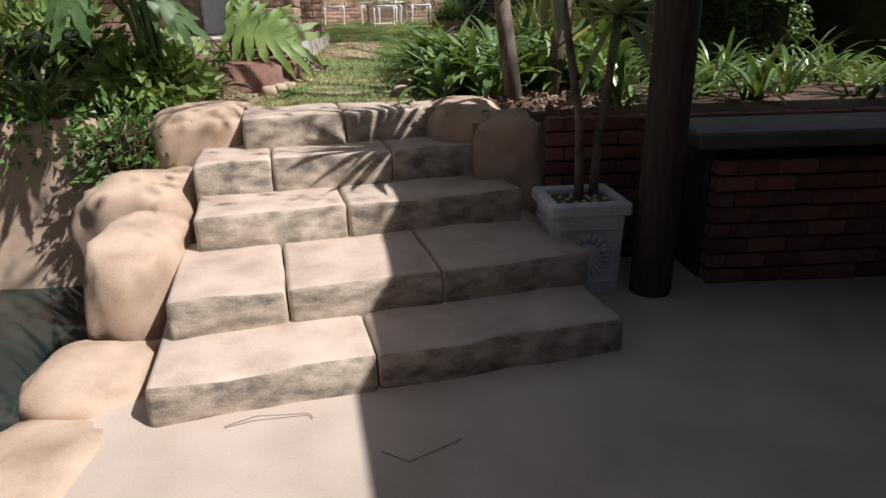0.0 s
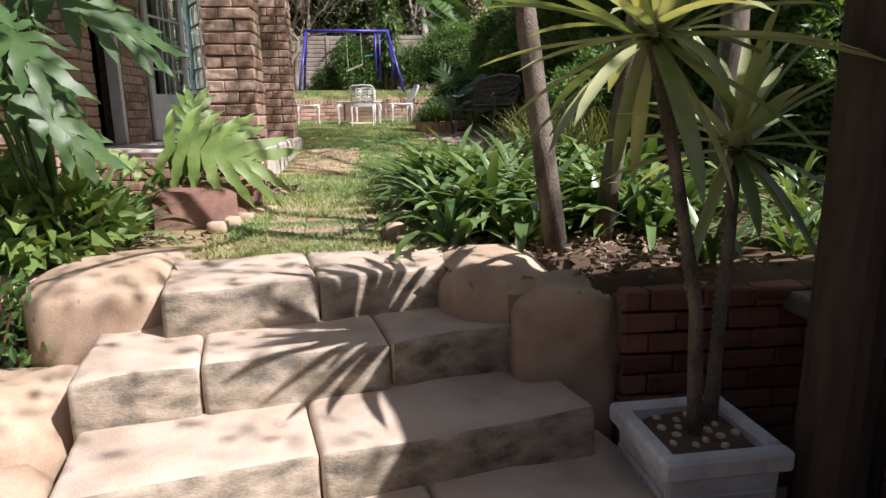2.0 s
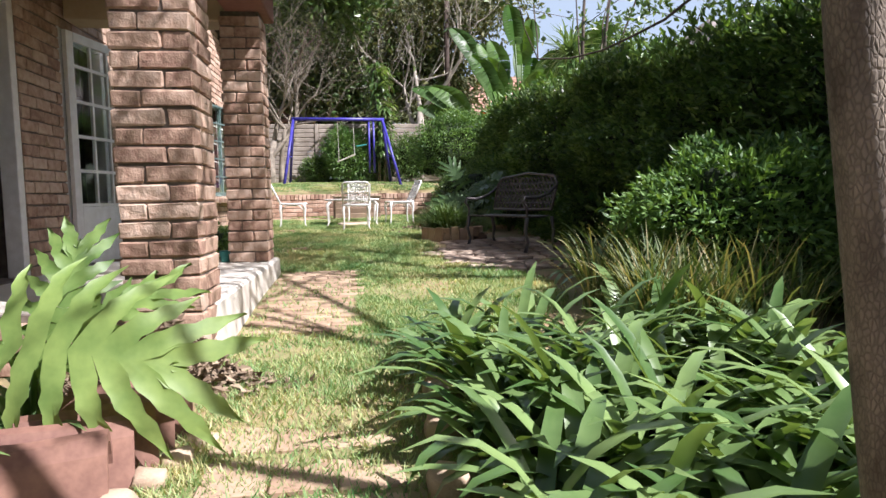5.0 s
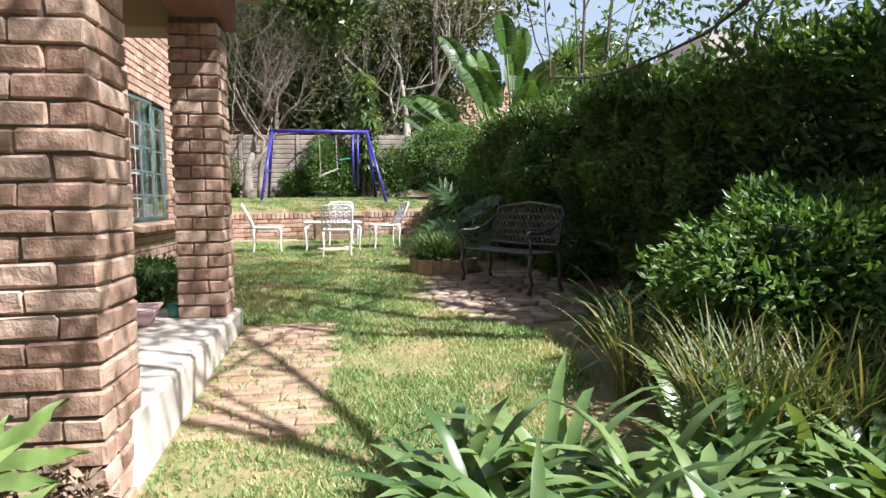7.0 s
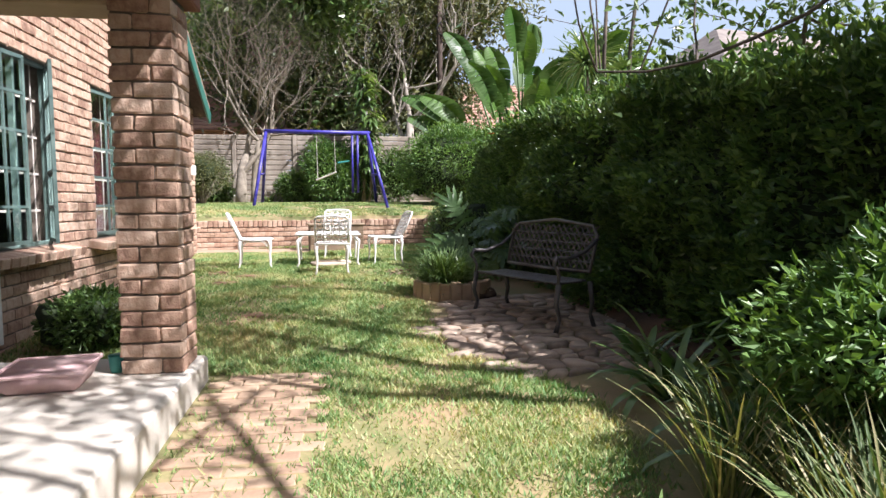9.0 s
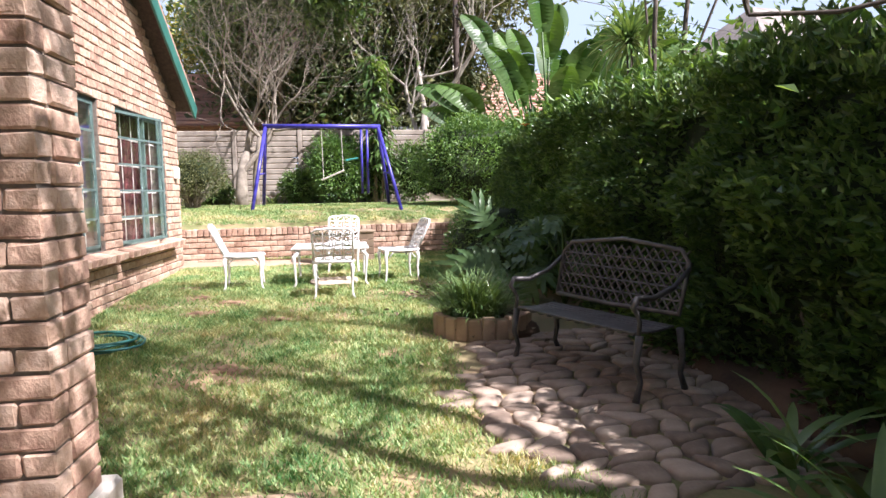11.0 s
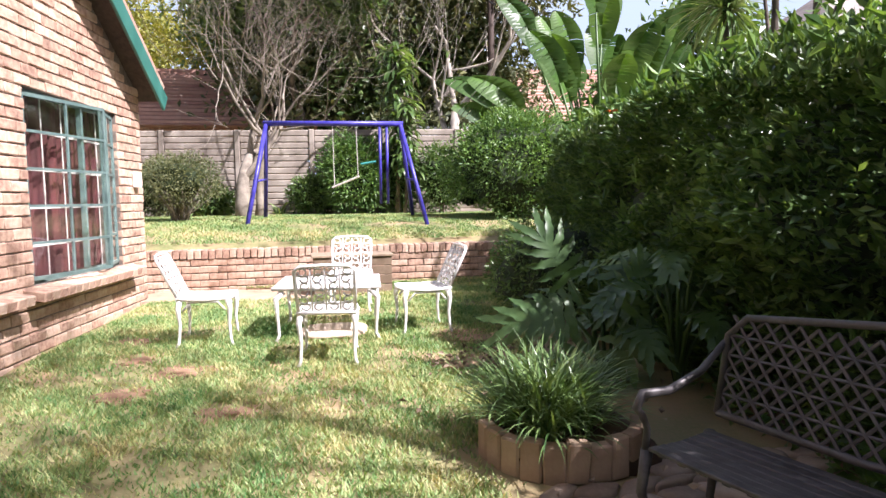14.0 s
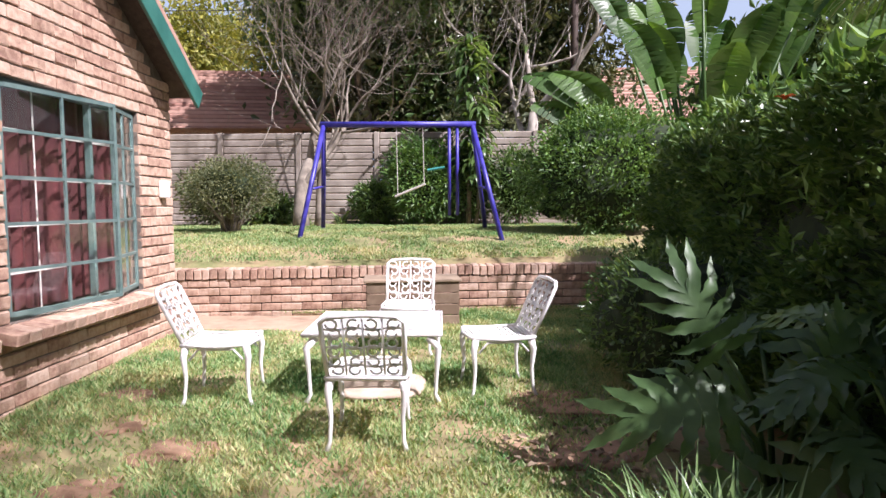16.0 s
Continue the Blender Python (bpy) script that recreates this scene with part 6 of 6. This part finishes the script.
tree("shade_tree", "spreading tree with open dark branches over the hedge", "tree", (5.2, 5.6, 0.8), 4.4, 0.19, 4, 3000, 0.1, M_HEDGE, M_DARKBARK, 264, (-0.15, 0.1, 1), 0.4, "hedge trees", lift=0.36)
tree("shade_tree", "spreading tree with open dark branches over the hedge", "tree", (5.0, 7.2, 0.9), 4.6, 0.17, 4, 3200, 0.12, M_HEDGE, M_DARKBARK, 164, (-0.15, 0.05, 1), 0.35, "hedge trees", lift=0.38)
tree("shade_tree", "low-crowned dark-leaved tree growing behind the hedge", "tree", (6.3, 11.8, 1.0), 2.2, 0.11, 4, 4500, 0.15, M_HEDGE, M_DARKBARK, 65, (-0.06, 0.05, 1), 0.3, "hedge trees", lift=0.06)
tree("shade_tree", "low-crowned dark-leaved tree growing behind the hedge", "tree", (5.3, 8.6, 0.9), 2.1, 0.1, 4, 10000, 0.15, M_HEDGE, M_DARKBARK, 365, (0.05, -0.05, 1), 0.3, "hedge trees", lift=0.06)
tree("shade_tree", "tree with a slim dark trunk behind the hedge", "tree", (4.1, 14.25, 1.1), 4.2, 0.05, 3, 500, 0.14, M_HEDGE, M_DARKBARK, 66, (-0.02, 0.0, 1), 0.35, "hedge trees", wander=0.1)
tree("shade_tree", "tree with a slim dark trunk behind the hedge", "tree", (4.36, 14.0, 1.1), 4.4, 0.05, 3, 500, 0.14, M_HEDGE, M_DARKBARK, 67, (0.05, 0.0, 1), 0.35, "hedge trees", wander=0.1)
spiky = thing("dragon_tree", "slim-stemmed dragon tree with a drooping spiky head", "plant", (4.25, 15.4, 1.1))
part("trunk", tubed([(0, 0, 0), (0.05, 0, 1.7), (-0.02, 0, 3.5)], [0.07, 0.055, 0.05], 10), M_DARKBARK, spiky, "", True)
r_t = np.random.default_rng(73)
part("leaves", strap_mesh("leaves", np.tile((-0.02, 0.0, 3.5), (150, 1)) + r_t.normal(size=(150, 3)) * 0.05, np.arange(150) * 2.399, np.linspace(1.4, -0.9, 150), 0.75 * r_t.uniform(0.7, 1.1, 150), np.full(150, 0.035), 0.8, 6, 74, 0.15), M_STRAP, spiky)
tree("bare_tree", "leafless grey many-branched tree on the upper lawn", "tree", (-2.75, 21.0, 2.05), 1.4, 0.16, 6, 0, 0.1, M_TWIG, M_TWIG, 68, (-0.25, 0, 1), 0.3, lift=0.22, shrink=0.83, wander=0.35)
tree("bare_tree", "leafless grey many-branched tree on the upper lawn", "tree", (-2.5, 21.3, 2.05), 1.7, 0.09, 6, 0, 0.1, M_TWIG, M_TWIG, 168, (0.15, 0, 1), 0.3, lift=0.3, shrink=0.83, wander=0.35)
tree("bare_tree", "leafless pale-barked tree behind the back wall", "tree", (1.75, 24.5, 2.05), 2.6, 0.2, 5, 900, 0.14, M_DULLLEAF, M_PALEBARK, 69, (0.05, 0, 1), 0.4, lift=0.35, shrink=0.74, wander=0.25)
tree("bare_tree", "leafless pale-barked tree behind the back wall", "tree", (1.2, 25.2, 2.05), 2.4, 0.15, 5, 700, 0.14, M_DULLLEAF, M_PALEBARK, 70, (-0.1, 0, 1), 0.4, lift=0.35, shrink=0.74, wander=0.25)
for k, (x, y, h, m, lab, cl) in enumerate([(-2.3, 26.0, 3.0, M_HEDGE, "large dark green tree behind the back wall", 0.5), (-0.6, 26, 3.1, M_DULLLEAF, "large olive-green tree behind the back wall", 0.8),
                                            (-4.8, 34, 2.8, M_YELLOWLEAF, "yellow-green tree behind the neighbour's wall", 0.7), (-1.9, 30, 3.6, M_HEDGE, "tall green tree behind the back wall", 0.9),
                                            (-10.5, 38, 3.4, M_YELLOWLEAF, "yellow-green tree behind the neighbour's wall", 0.8), (9.5, 26, 2.0, M_HEDGE, "dark green tree beyond the hedge", 0.6),
                                            (-3.4, 31.5, 3.6, M_HEDGE, "large dark green tree behind the back wall", 0.8), (0.9, 29, 3.3, M_DULLLEAF, "tall green tree behind the back wall", 0.8)]):
    tree("background_tree", lab, "tree", (x, y, 1.9), h, 0.2, 4, 18000, 0.28, m, M_BARK, 80 + k, (0, 0, 1), cl, "trees behind the wall", lift=0.15, shrink=0.72)

for k, (x, y, sx, sz, nn, mm) in enumerate([(-1.5, 22.0, 0.5, 0.45, 2200, M_HEDGE), (-4.6, 21.6, 0.7, 0.6, 3000, M_DULLLEAF), (1.3, 21.6, 0.6, 0.75, 3600, M_HEDGE), (-3.6, 22.0, 0.5, 0.35, 1800, M_HEDGE)]):
    shrub("wall_shrub", "dark leafy shrub at the foot of the precast wall", (x, y, 2.04), (sx, 0.35, sz), nn, 0.11, mm, 120 + k, core=0.55, hollow=0.5, width=0.35)

# tall dracaena with drooping leaf whorls
dra = thing("dracaena", "tall dracaena with drooping dark strap leaves along its stems", "plant", (0.35, 21.6, 2.05))
bm = bmesh.new()
tube(bm, [(0, 0, 0), (0.04, 0, 1.5), (0.0, 0, 3.3)], [0.05, 0.04, 0.03], 8)
tube(bm, [(0.15, 0, 0), (0.25, 0, 1.2), (0.3, 0, 2.4)], [0.04, 0.035, 0.03], 8)
part("trunk", bm, M_BARK, dra, "", True)
r_d = np.random.default_rng(77)
n = 520
zz = r_d.uniform(0.9, 3.5, n)
roots = np.stack([np.where(zz < 2.4, 0.15, 0.02) + r_d.normal(size=n) * 0.08, r_d.normal(size=n) * 0.08, zz], 1)
part("leaves", strap_mesh("leaves", roots, r_d.uniform(0, 6.283, n), r_d.uniform(-0.4, 0.7, n), 0.5 * r_d.uniform(0.7, 1.2, n), 0.07 * r_d.uniform(0.8, 1.2, n), 1.9, 5, 78), M_HEDGE, dra)

# strelitzia with big paddle leaves
stre = thing("strelitzia", "giant strelitzia with torn paddle leaves above the hedge", "plant", (4.85, 21.9, 2.0))
r_s = np.random.default_rng(91)
for k in range(32):
    side = r_s.uniform(-1.15, 1.15)
    a = math.pi / 2 - side * 0.95
    ht = r_s.uniform(2.3, 4.5) * (1 - 0.12 * abs(side))
    lean = Vector((math.cos(a) * 0.9, r_s.uniform(-0.5, 0.3), math.sin(a) + 0.5)).normalized()
    base = Vector((side * 0.3 + r_s.normal() * 0.1, r_s.normal() * 0.3, 0))
    tip = base + lean * ht
    part("stalk", tubed([base, base.lerp(tip, 0.5) + Vector((0, 0, 0.12)), tip], [0.05, 0.035, 0.02], 7), M_BANANA, stre, "", True)
    leaf = bmesh.new()
    ln, wd = r_s.uniform(1.35, 1.9), r_s.uniform(0.56, 0.76)
    facing = Vector((r_s.normal() * 0.3, -1, 0.25)).normalized()
    sidev = lean.cross(facing).normalized()
    strips = 16
    for sg in (1, -1):
        for j in range(strips):
            f0, f1 = j / strips, (j + (r_s.uniform(0.8, 0.95) if r_s.uniform() < 0.25 else 1.0)) / strips
            def rim(f, o):
                e = wd / 2 * math.sin(math.pi * min(0.98, 0.1 + 0.86 * f)) ** 0.6
                droop = lean * ln * f + Vector((math.cos(a) * 0.25, 0, -0.35)) * f * f * ln
                return tip + droop + sidev * sg * e * o - facing * (-0.2) * e * o + Vector((0, 0, -0.25 * e * o * o))
            jag = 1.0
            leaf.faces.new([leaf.verts.new(q) for q in (rim(f0, 0), rim(f0, 0.5), rim(f0, jag), rim(f1, jag), rim(f1, 0.5), rim(f1, 0))])
    bmesh.ops.remove_doubles(leaf, verts=leaf.verts[:], dist=0.004)
    part("leaf_blade", leaf, M_BANANA, stre, "", True)

# ---- litter ----
def litter(cx, cy, sx, sy, n, seed, z, heap=0.0):
    r = np.random.default_rng(seed)
    x, y = cx + r.normal(size=n) * sx, cy + r.normal(size=n) * sy
    h = heap * np.exp(-((x - cx) / (1.2 * sx)) ** 2 - ((y - cy) / (1.2 * sy)) ** 2) * r.uniform(0.2, 1, n)
    c = np.stack([x, y, z + 0.01 + h], 1)
    d = spread_dirs(n, r)
    d[:, 2] *= 0.4
    return leaf_mesh("leaf_litter", c, d, 0.06, 0.035, 0.5, seed)


tagged(part("leaf_litter", litter(-1.12, 5.56, 0.24, 0.08, 1900, 1, lawn_z(5.5), 0.36), M_DEADLEAF, None, "heap of dry brown leaves at a column foot", kind="stuff"), category="leaves")
tagged(part("leaf_litter", litter(1.3, 3.6, 0.5, 0.3, 900, 2, 0.63, 0.05), M_DEADLEAF, None, "scattered dry leaves on the bed soil", kind="stuff"), category="leaves")
tagged(part("leaf_litter", litter(-1.75, 4.3, 0.35, 0.35, 900, 4, 0.63, 0.06), M_DEADLEAF, None, "dry brown leaves strewn over a shrub bed", kind="stuff"), category="leaves")
tagged(part("leaf_litter", litter(1.1, 13.2, 0.35, 0.9, 500, 3, lawn_z(13.2)), M_DEADLEAF, None, "dry brown leaves under the hedge edge", kind="stuff"), category="leaves")
petal = bmesh.new()
for k in range(6):
    lobed_leaf(petal, (0, 0, 0), (math.cos(k * 1.05), math.sin(k * 1.05), 0.4), (0, 0, 1), 0.05, 0.03, 3)
tagged(part("fallen_flower", petal, M_PINKFLOWER, None, "bright pink fallen flower among dry leaves"), category="flower").location = (-0.98, 5.44, lawn_z(5.4) + 0.2)
for pts in ([(-0.62, 1.0, -0.29), (-0.5, 1.03, -0.27), (-0.3, 1.06, -0.29), (-0.28, 1.03, -0.29)], [(0.0, 0.8, -0.295), (0.1, 0.72, -0.285), (0.3, 0.85, -0.295)]):
    tagged(part("fallen_twig", tubed(pts, 0.0022, 5), M_TWIG, None, "thin dry twig lying on the patio floor"), category="twig", group="fallen twigs")
